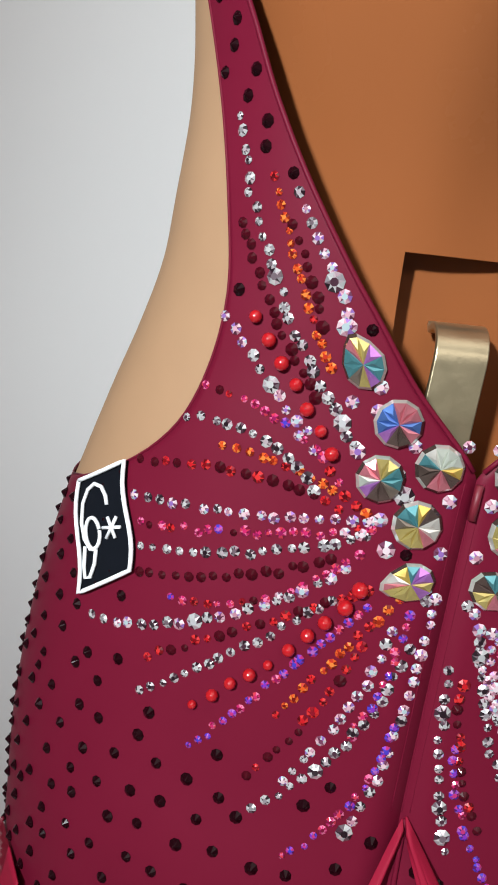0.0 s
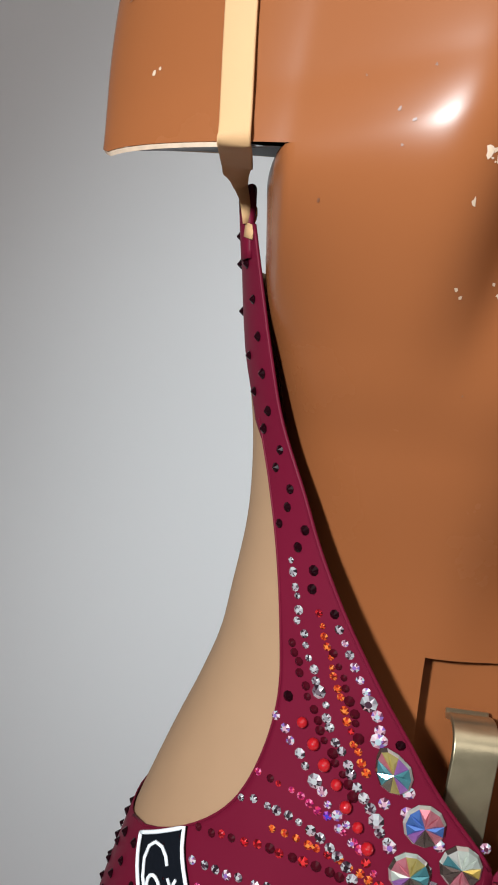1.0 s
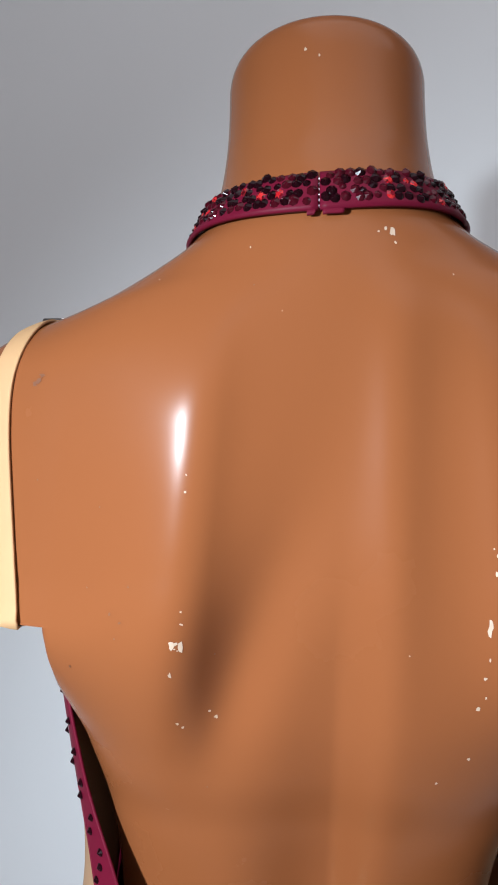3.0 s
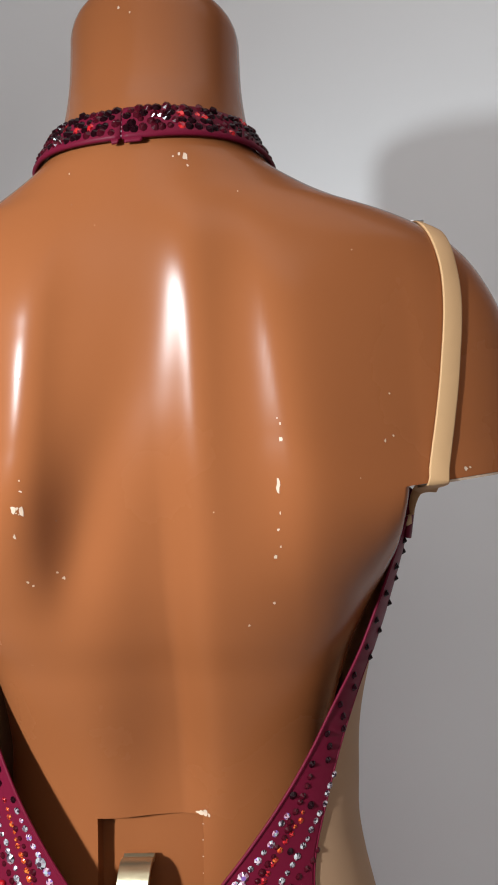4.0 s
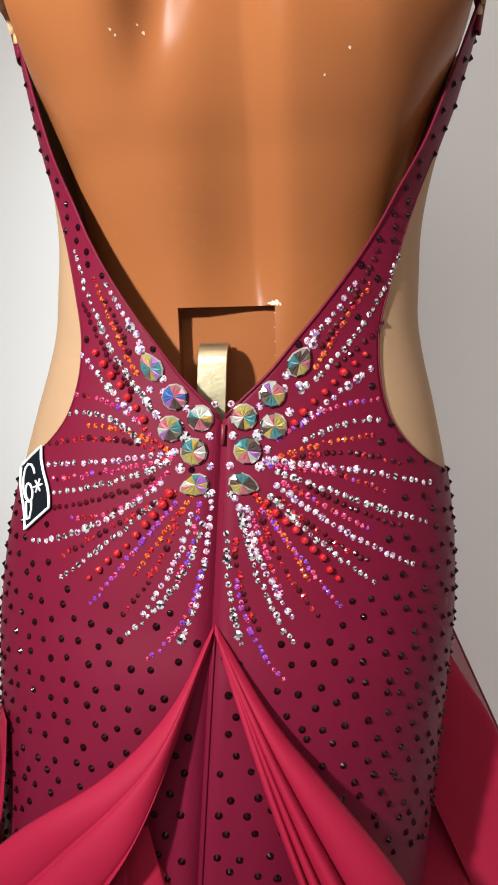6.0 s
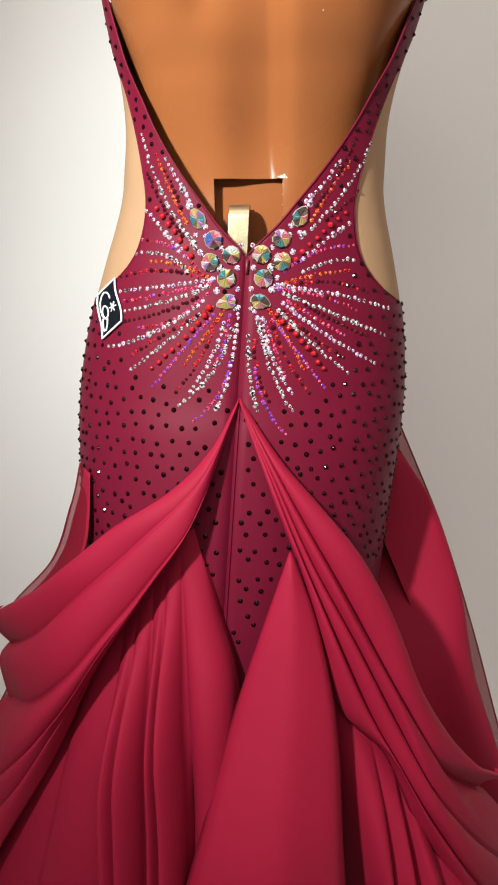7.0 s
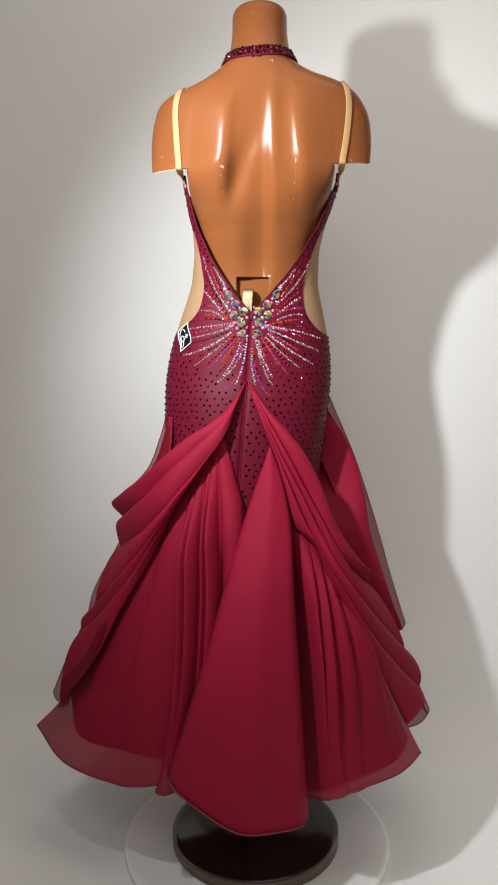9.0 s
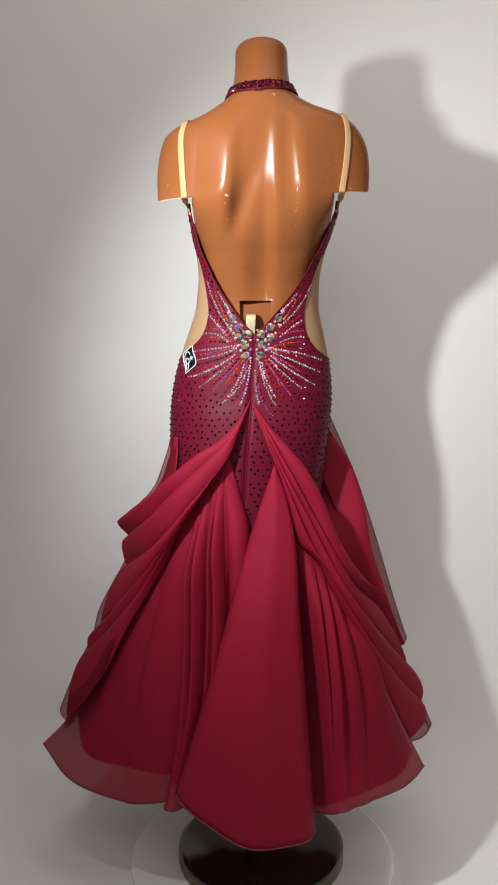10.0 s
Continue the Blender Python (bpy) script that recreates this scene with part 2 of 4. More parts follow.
UB = [(1.30,-.045),(1.352,-.0600),(1.40,-.067),(1.45,-.0733),(1.50,-.0775),(1.52,-.078),(1.54,-.073),(1.56,-.066),(1.60,-.062),(1.65,-.061)]
UC = [(1.352,.004),(1.40,.004),(1.45,.0),(1.50,-.008),(1.54,-.011),(1.60,-.012),(1.66,-.012)]
UF = [(1.352,.125),(1.40,.115),(1.45,.098),(1.50,.072),(1.54,.048),(1.60,.040),(1.66,.040)]


def body_x(z):
    return spl(z, [(0.84, -.030), (1.05, -.020), (1.2, -.010), (1.35, -.001), (1.55, -.001), (1.66, -.001)])


def relief(x, z):
    """Shoulder blades and spine of the back, outward in metres."""
    def g(a, w):
        return math.exp(-(a / w) ** 2)

    def step(a, w):
        return 1 / (1 + math.exp(-a / w))
    d = 0.0
    for q in (-1, 1):
        u = x * q
        zlow = 1.304 + 0.25 * max(0, u - 0.06)
        win = step(z - zlow, 0.016) * step(1.458 - z, 0.012)
        crest = (0.062 if q > 0 else 0.052) - 0.10 * (z - 1.40)
        fall = max(0, min(1, (u - crest) / 0.072))
        d += (0.0115 + 0.075 * max(0, min(0.09, 1.43 - z))) * step(u - crest, 0.0070 if q > 0 else 0.0065) * (1 - fall) ** 1.3 * win
    d += 0.0045 * g(x + 0.040, 0.024) * g(z - 1.20, 0.08)
    # the spine: a gentle fall from one side, a short rise on the other
    low = step(1.335 - z, 0.026)
    d += 0.0030 * g(x - 0.025, 0.0115) * step(z - 1.325, 0.028) * step(1.472 - z, 0.012)
    d -= 0.0032 * (1 - low) * g(x + 0.004, 0.027) * step(1.475 - z, 0.02)
    d -= 0.0185 * low * (g(x, 0.044) if x < 0 else g(x, 0.0155)) * step(z - 1.16, 0.02)
    d -= 0.0060 * g(x + 0.045, 0.022) * g(z - 1.30, 0.05)
    d -= 0.0090 * g(-x - 0.022 - (1.385 - z) * 0.35, 0.019) * g(z - 1.335, 0.055)
    d += 0.0030 * g(x - 0.01, 0.040) * g(z - 1.475, 0.035)
    return d


def lean(x, z):
    """The shoulders hang a little askew."""
    k = min(1, max(0, (z - 1.25) / 0.1)) * min(1, max(0, (1.60 - z) / 0.1))
    u = abs(x)
    dip = 0.004 * math.exp(-((x + 0.125) / 0.03) ** 2) * min(1, max(0, (z - 1.44) / 0.03))
    drop = (0.0089 if x > 0 else 0.005) * max(0, min(1, 1 - (u - 0.125) / 0.075)) * min(1, max(0, (u - 0.07) / 0.05))
    return (0.015 if x > 0 else 0.039) * x * k - drop * k * min(1, max(0, 1 - (z - 1.352) / 0.06)) - dip


def torso_point(a, z, upper):
    s, c = math.sin(a), math.cos(a)
    if upper:
        w, b, m, f, n = spl(z, UW), spl(z, UB), spl(z, UC), spl(z, UF), 2.0 - 0.30 * max(0, 1 - abs(z - 1.37) / 0.10) - 0.25 * math.exp(-((z - 1.497) / 0.018) ** 2)
    else:
        w, b, m = spl(z, BW), spl(z, BB), spl(z, BC)
        f, n = m + 0.08, spl(z, [(1.1, 2.0), (1.2, 2.3), (1.27, 2.5), (1.352, 2.8)])
    if upper and s < 0:
        w *= 1 + 0.028 * math.exp(-((z - 1.466) / 0.018) ** 2)
    x = body_x(z) + w * math.copysign(abs(s) ** (2 / n), s)
    y = m - (m - b) * abs(c) ** (2 / n) if c > 0 else m + (f - m) * abs(c) ** (2 / n)
    if c > 0 and not upper and z > 1.28:
        # run into the shoulder's form towards the cut
        X = min(1, abs(x - body_x(z)) / 0.2005)
        y2 = 0.004 - (0.004 - b) * max(0, 1 - X ** 1.754) ** (1 / 1.754)
        k = min(1, (z - 1.28) / 0.07) * min(1, max(0, 0.142 - abs(x)) / 0.014)
        k = k * k * (3 - 2 * k)
        y += (y2 - y) * k
    if c > 0:
        y -= relief(x, z) * min(1, 3 * c)
    tilt = lean(x, z)
    if upper:
        z += 0.4 * max(0, y + 0.006) * max(0, 1 - (z - 1.352) / 0.06)
    return Vector((x, y, z + tilt))


def back_y(x, z):
    """y of the painted back at x, z."""
    z0 = z - lean(x, z - lean(x, z))
    up = z0 >= 1.352
    lo, hi = -math.pi / 2, math.pi / 2
    for _ in range(30):
        mid = (lo + hi) / 2
        if torso_point(mid, z0, up).x < x:
            lo = mid
        else:
            hi = mid
    return torso_point((lo + hi) / 2, z0, up).y


def build_mannequin():
    bm = bmesh.new()
    n = 440
    ang = [2 * math.pi * i / n for i in range(n)]
    # columns of the lower torso meet those of the shoulders across the back
    cols = []
    for a in ang:
        p = torso_point(a, 1.352, True)
        if math.cos(a) > 0 and abs(p.x) < 0.118:
            lo, hi = -math.pi / 2, math.pi / 2
            for _ in range(40):
                m = (lo + hi) / 2
                lo, hi = (m, hi) if torso_point(m, 1.352, False).x < p.x else (lo, m)
            cols.append((lo + hi) / 2)
    cols.sort()
    first, last = cols[0], cols[-1]
    cols += [last + (first + 2 * math.pi - last) * k / 110 for k in range(1, 110)]
    low = grid(bm, [[torso_point(a, z, False) for a in cols] for z in np.concatenate([np.linspace(0.84, 1.14, 30), np.linspace(1.145, 1.352, 64)])], True)
    bm.faces.new(low[0])
    bm.faces.new(low[-1])
    # the slot in the small of the back
    bmesh.ops.recalc_face_normals(bm, faces=bm.faces)
    me0 = bpy.data.meshes.new("torso")
    bm.to_mesh(me0)
    bm.free()
    me0.materials.append(SKIN)
    tob = new("torso", me0)
    bmc = bmesh.new()
    bmesh.ops.create_cube(bmc, size=1, matrix=Matrix.Translation((-0.0172, 0.006, 1.106)) @ Matrix.Diagonal((0.0615, 0.058, 0.104, 1)))
    cut = part("cutter", bmc, SKIN, smooth=False)
    mod = tob.modifiers.new("slot", "BOOLEAN")
    mod.operation, mod.object, mod.solver = "DIFFERENCE", cut, "EXACT"
    bpy.context.view_layer.update()
    me = bpy.data.meshes.new_from_object(tob.evaluated_get(bpy.context.evaluated_depsgraph_get()))
    bpy.data.objects.remove(cut)
    bpy.data.objects.remove(tob)
    bm = bmesh.new()
    bm.from_mesh(me)
    top = [f for f in bm.faces if all(abs(v.co.z - 1.352) < 0.012 for v in f.verts) and abs(f.normal.z) > 0.9 and len(f.verts) > 100]
    bmesh.ops.delete(bm, geom=top, context="FACES_ONLY")
    zs = list(np.linspace(1.352, 1.46, 40)) + list(np.linspace(1.464, 1.545, 40)) + list(np.linspace(1.55, 1.604, 12))
    up = [[torso_point(a, z, True) for a in ang] for z in zs]
    for k in range(1, 9):
        t = k / 8 * math.pi / 2
        q = 1 - 0.26 * (1 - math.cos(t))
        z = 1.604 + 0.016 * math.sin(t)
        top = [torso_point(a, 1.63, True) for a in ang]
        cx, cy = body_x(1.63), -0.011
        up.append([Vector((cx + (p.x - cx) * q, cy + (p.y - cy) * q, z)) for p in top])
    vs = grid(bm, up, True)
    bm.faces.new(vs[-1])
    bmesh.ops.remove_doubles(bm, verts=bm.verts, dist=0.0004)
    # the grey cut under the arm stubs, with a chipped lip
    def inset(p, q, dz):
        k = min(1, max(0, (abs(p.x) - 0.135) / 0.01)) if p.y < 0.03 else 1
        return Vector((p.x * (1 - q * k), p.y * (1 - 1.5 * q * k) + (0.004 * (1 - k)), p.z - dz * k))
    lip = [[inset(p, 0.0005, 0.0002) for p in up[0]], [inset(p, 0.007, 0.0016) for p in up[0]], [inset(p, 0.011, 0.0010) for p in up[0]]]
    ring = grid(bm, lip, True, 2)
    for r0 in ring[0]:
        for f in r0.link_faces:
            if abs(r0.co.x) < 0.15 and f.material_index == 2:
                f.material_index = 1
    f = bm.faces.new(ring[-1])
    f.material_index = 1
    # paint chips: small raised flakes on the back
    rnd = random.Random(5)
    # x, z and half width in mm of each flake
    flakes = [(-.0685, 1.3387, 1.3), (-.0649, 1.3379, 1.6), (-.0667, 1.3394, .9), (-.0639, 1.3478, .9), (-.0641, 1.353, .5), (-.0697, 1.3255, .9), (-.0660, 1.2993, .7), (-.0521, 1.3025, .9),
              (.0627, 1.3476, 1.3), (.0632, 1.3339, .6), (.0621, 1.3255, 1.0), (.0631, 1.317, .5), (.0605, 1.3115, 1.1), (.0591, 1.287, .9), (.0456, 1.2753, .7), (.0643, 1.3772, .7),
              (.0645, 1.3696, .9), (.0629, 1.3800, .4), (.1203, 1.3925, .5), (.1175, 1.3689, .6), (.1219, 1.3715, .6), (.1026, 1.4635, .5), (.047, 1.4915, .4), (.0303, 1.335, .4),
              (-.0548, 1.3054, .6), (-.0684, 1.3012, .7), (-.1791, 1.3679, .8), (-.1770, 1.3690, .5), (-.0616, 1.4089, .5), (-.0620, 1.4021, .6), (-.0361, 1.504, .4)]
    flakes_high = [(.0160, 1.5082, .7), (.0191, 1.5096, .7), (.0219, 1.5081, 1.3), (.0230, 1.5038, .6), (-.0762, 1.4948, .5), (-.0801, 1.5026, .4), (-.0229, 1.4758, .4), (.1036, 1.3501, .4),
                   (.1623, 1.3545, 1.2), (.1650, 1.3550, .9), (.1860, 1.3550, .9), (-.0130, 1.598, .6), (-.0070, 1.594, .5), (.0122, 1.1590, 1.9), (.0150, 1.1588, 1.6), (.0105, 1.1593, 1.3),
                   (.0172, 1.1580, 1.0), (.0135, 1.1530, .5), (.0133, 1.1440, .4), (.0133, 1.1350, .5), (.0132, 1.1260, .4), (.0131, 1.1180, .5), (-.066, 1.3365, .6), (-.0671, 1.3372, .7)]
    specks = [(-.0958, 1.3506, .7), (-.0910, 1.3471, .7), (-.0936, 1.3402, .6), (-.1167, 1.3254, .5), (-.1918, 1.3954, 1.0), (-.1625, 1.3923, .9), (-.1300, 1.4510, 2.4), (-.1283, 1.4532, 1.6),
              (-.1320, 1.4495, 1.5), (-.1066, 1.3612, .4), (-.0870, 1.3625, .5), (-.1003, 1.3958, .3), (-.1308, 1.4076, .4), (-.0516, 1.3327, .4), (-.0345, 1.4871, .4), (-.0568, 1.2676, .4)]
    for x, z, half in flakes + flakes_high + specks:
        tall = 3.0 if (x, z) == (.0627, 1.3476) else rnd.uniform(0.6, 1.9)
        r = half * 0.001
        m = rnd.randint(6, 9)
        ring = []
        for i in range(m):
            a = 2 * math.pi * i / m
            rr = r * rnd.uniform(0.45, 1.2)
            qx, qz = x + rr * math.cos(a), z + rr * tall * math.sin(a)
            ring.append(bm.verts.new((qx, back_y(qx, qz) - 0.0003, qz)))
        bm.faces.new(ring).material_index = 3 if (x, z, half) in specks else 2
    ob = part("mannequin", bm, [SKIN, CUT, CHIP, SMUDGE])
    # hard edges at the slot and the cut alone
    ob.data.set_sharp_from_angle(angle=radians(38))
    sharp = ob.data.attributes["sharp_edge"].data
    for e in ob.data.edges:
        m = (ob.data.vertices[e.vertices[0]].co + ob.data.vertices[e.vertices[1]].co) / 2
        slot = abs(m.x + 0.0165) < 0.04 and m.z < 1.165
        rim = 1.335 < m.z < 1.3625 and (abs(m.x) > 0.124 or m.y > 0.0)
        if not (slot or rim):
            sharp[e.index].value = False
    return tagged(ob, "glossy tan headless mannequin torso with chipped paint and cut arm stubs", "mannequin")


build_mannequin()

bracket = empty("metal_bracket", "bent brushed-metal bracket hooked in the slot of the back", "bracket", (-0.025, 0.01, 1.09))
bm = bmesh.new()
prof = [(0.030, 1.1340)] + [(0.0205 + 0.012 * math.sin(a) * -1 - 0.0, 1.1220 + 0.012 * math.cos(a)) for a in np.linspace(-0.6, math.pi / 2, 10)] + [(0.0080, 1.100), (0.0060, 1.06)]
rows = []
for y, z in prof:
    rows.append([(x - (1.13 - z) * 0.06 - bracket.location.x, y - bracket.location.y, z - bracket.location.z) for x in (-0.0345, -0.034, -0.0165, -0.016)])
grid(bm, rows)
ob = part("bracket_strip", bm, BRASS, bracket)
so = ob.modifiers.new("thickness", "SOLIDIFY")
so.thickness, so.offset = 0.0028, 0
bv = ob.modifiers.new("edge", "BEVEL")
bv.width, bv.segments = 0.0006, 2

# ---------- gown: the fitted part ----------
SW = [(.68,.150),(.85,.157),(.90,.160),(.95,.162),(1.0,.1585),(1.048,.150),(1.07,.1445),(1.097,.137),(1.122,.1295),(1.146,.124),(1.17,.1225),(1.205,.1215),(1.24,.1258),(1.27,.1330),(1.30,.1402),(1.36,.153)]
SB = [(0.68,-.066),(0.74,-.060),(0.85,-.048),(0.93,-.034),(0.967,-.025),(1.05,-.014),(1.09,-.011),(1.12,-.010),(1.20,-.016),(1.30,-.030),(1.36,-.034)]
SC = [(0.68,.065),(0.95,.070),(1.05,.068),(1.15,.060),(1.30,.050),(1.36,.046)]
VEE = [(1.088,.0),(1.096,.007),(1.115,.026),(1.135,.042),(1.15,.054),(1.176,.0725),(1.20,.087),(1.222,.098),(1.25,.1124),(1.275,.1217),(1.30,.1300),(1.335,.1412)]
SIDE = [(1.046,.1478),(1.052,.137),(1.062,.1225),(1.078,.1075),(1.094,.099),(1.118,.0935),(1.14,.0925),(1.165,.0968),(1.195,.1040),(1.224,.1130),(1.25,.1225)]
# the left side panel ends a little higher on the hip
HIP = {-1: 1.0535, 1: 1.046}


def mid_x(z):
    return -.0165 + (z - 1.12) * .075


def shell(a, z, off=0.0):
    """The fitted cloth: a is the angle from the back's middle."""
    n = 2.16
    s, c = math.sin(a), math.cos(a)
    w, m = spl(z, SW) + off, spl(z, SC)
    b = m - spl(z, SB) + off
    if c < 0:
        b = 0.10 + off
    return Vector((mid_x(z) + w * math.copysign(abs(s) ** (2 / n), s), m - math.copysign(b * abs(c) ** (2 / n), c), z))


def angle_at(u, z):
    """The angle at which the cloth lies u metres from its middle line."""
    return math.copysign(math.asin(min(1, (abs(u) / spl(z, SW)) ** 1.08)), u)


def on_shell(u, z, off=0.0):
    return shell(angle_at(u, z), z, off)


def shell_normal(a, z):
    e = 0.002
    t1 = shell(a + e, z) - shell(a - e, z)
    t2 = shell(a, z + e) - shell(a, z - e)
    return t1.cross(t2).normalized()


def vee_angle(z):
    return angle_at(spl(z, VEE), z)


def side_u(q, z):
    """Half width of the bodice's wing at z."""
    lift = HIP[q] - 1.046
    return spl(z - lift * min(1, max(0, (1.118 - z) / 0.05)), SIDE)


def side_angle(q, z):
    if z < HIP[q]:
        return math.pi
    a = angle_at(side_u(q, z), z)
    if z > 1.24:
        k = min(1, (z - 1.24) / 0.05)
        a = a * (1 - k) + radians(92) * k
    return a


gown = empty("gown", "burgundy backless ballroom gown with rhinestones and draped chiffon skirt", "dress", (-0.02, 0.06, 0.2))
GI = Matrix.Translation(gown.location).inverted()


def gpart(name, bm, mats, parent=None, label="", smooth=True):
    ob = part(name, bm, mats, parent or gown, label, smooth)
    if parent is None:
        ob.matrix_parent_inverse = GI
    return ob


def gsheet(name, rows, mat, label="", thick=0.0008, close=False, parent=None):
    ob = sheet(name, rows, mat, parent or gown, thick, close, label)
    if parent is None:
        ob.matrix_parent_inverse = GI
    return ob


def gtube(name, pts, r, mat, label="", n=8, parent=None):
    ob = tube(name, pts, r, mat, parent or gown, n, label)
    if parent is None:
        ob.matrix_parent_inverse = GI
    return ob


# the bodice: hip band all round, then a wing on each side up to the straps
bm = bmesh.new()
for q in (-1, 1):
    EDGE = angle_at(0.1478, HIP[q])
    aa = [q * EDGE * k / 24 for k in range(25)] + [q * (EDGE + (math.pi - EDGE) * k / 30) for k in range(1, 31)]
    grid(bm, [[shell(a, z) for a in aa] for z in np.linspace(0.70, HIP[q], 48)])
    rows = []
    for z in np.concatenate([np.linspace(HIP[q], 1.10, 26), np.linspace(1.105, 1.329, 46)]):
        a0 = vee_angle(z) if z > 1.088 else 0.0
        a1 = max(side_angle(q, z), a0 + 0.01) if z > HIP[q] + 0.0002 else EDGE
        rows.append([shell(q * (a0 + (a1 - a0) * k / 24), z) for k in range(25)])
    grid(bm, rows)
grid(bm, [[shell(a, z) for a in np.linspace(radians(112), radians(248), 24)] for z in np.linspace(1.0455, 1.33, 16)])
bmesh.ops.remove_doubles(bm, verts=bm.verts, dist=0.00002)
bodice = gpart("bodice", bm, BODICE, label="burgundy stretch bodice studded with stones")
so = bodice.modifiers.new("thickness", "SOLIDIFY")
so.thickness, so.offset = 0.0008, 0

for q in (-1, 1):
    rows = []
    for z in np.concatenate([np.linspace(HIP[q] - 0.010, 1.10, 22), np.linspace(1.105, 1.32, 40)]):
        a0 = side_angle(q, max(z, HIP[q] + 0.0001)) - 0.03
        rows.append([shell(q * (a0 + (radians(114) - a0) * k / 24), z, -0.0016) for k in range(25)])
    gsheet("nude_panel", rows, NUDE, "sheer nude side panel")
    # rolled edges
    pts = [on_shell(q * spl(z, VEE), z, 0.0006) for z in np.linspace(1.090, 1.329, 60)]
    gtube("neckline_binding", pts, 0.0009, BODICE)
    pts = [on_shell(q * side_u(q, z), z, 0.0002) for z in np.linspace(HIP[q] + 0.001, 1.25, 50)]
    gtube("side_binding", pts, 0.0006, BODICE)
    # tip of the wing: a dark folded loop, open at the top, with a bit of beige tape in it
    a = q * (vee_angle(1.335) + 0.09)
    side = (shell(a + 0.02, 1.332) - shell(a - 0.02, 1.332)).normalized()
    nrm = shell_normal(a, 1.332)
    rows = []
    for z in np.linspace(1.316, 1.342, 8):
        k = (z - 1.316) / 0.026
        c = shell(a, 1.326) + Vector((0.10 * q * (z - 1.326), 0, z - 1.326))
        half = 0.0052 - 0.0010 * k
        rows.append([c + side * half * math.cos(t) + nrm * (0.0016 + 0.0016 * k) * math.sin(t) + Vector((0, 0, -0.0045 * k * math.cos(t) * q))
                     for t in np.linspace(0, 2 * math.pi, 17)[:-1]])
    gsheet("wing_tip", rows, BODICE, "folded burgundy loop", 0.0008, True)
    c = shell(a, 1.326)
    gsheet("inner_tape", [[c + side * -q * (0.0030 + 0.0050 * w) + nrm * 0.0022 * (1 - w) + Vector((0, 0, h - 0.002 * w)) for w in (0, 0.5, 1.0)] for h in (-0.001, 0.002, 0.005)], ELASTIC,
           "scrap of beige tape", 0.0006)

# zip in the middle
for k, r in ((-0.0034, 0.0002), (0.0032, 0.0002), (0.0004, 0.0002)):
    gtube("zip_welt", [on_shell(k, z, 0.0003) for z in np.linspace(0.968, 1.086, 30)], r, BODICE)
gtube("zip_pull", [on_shell(0.001, z, 0.002) for z in (1.086, 1.080, 1.074)], 0.0014, CORD)
gtube("centre_seam", [on_shell(0.002, z, 0.0008) for z in np.linspace(0.735, 0.966, 30)], 0.0010, BODICE)

# ---------- elastic straps over the shoulders ----------
def shoulder_top(x):
    lo, hi = 1.46, 1.53
    for _ in range(30):
        m = (lo + hi) / 2
        lo, hi = (m, hi) if spl(m, UW) > abs(x - body_x(m)) else (lo, m)
    return lo


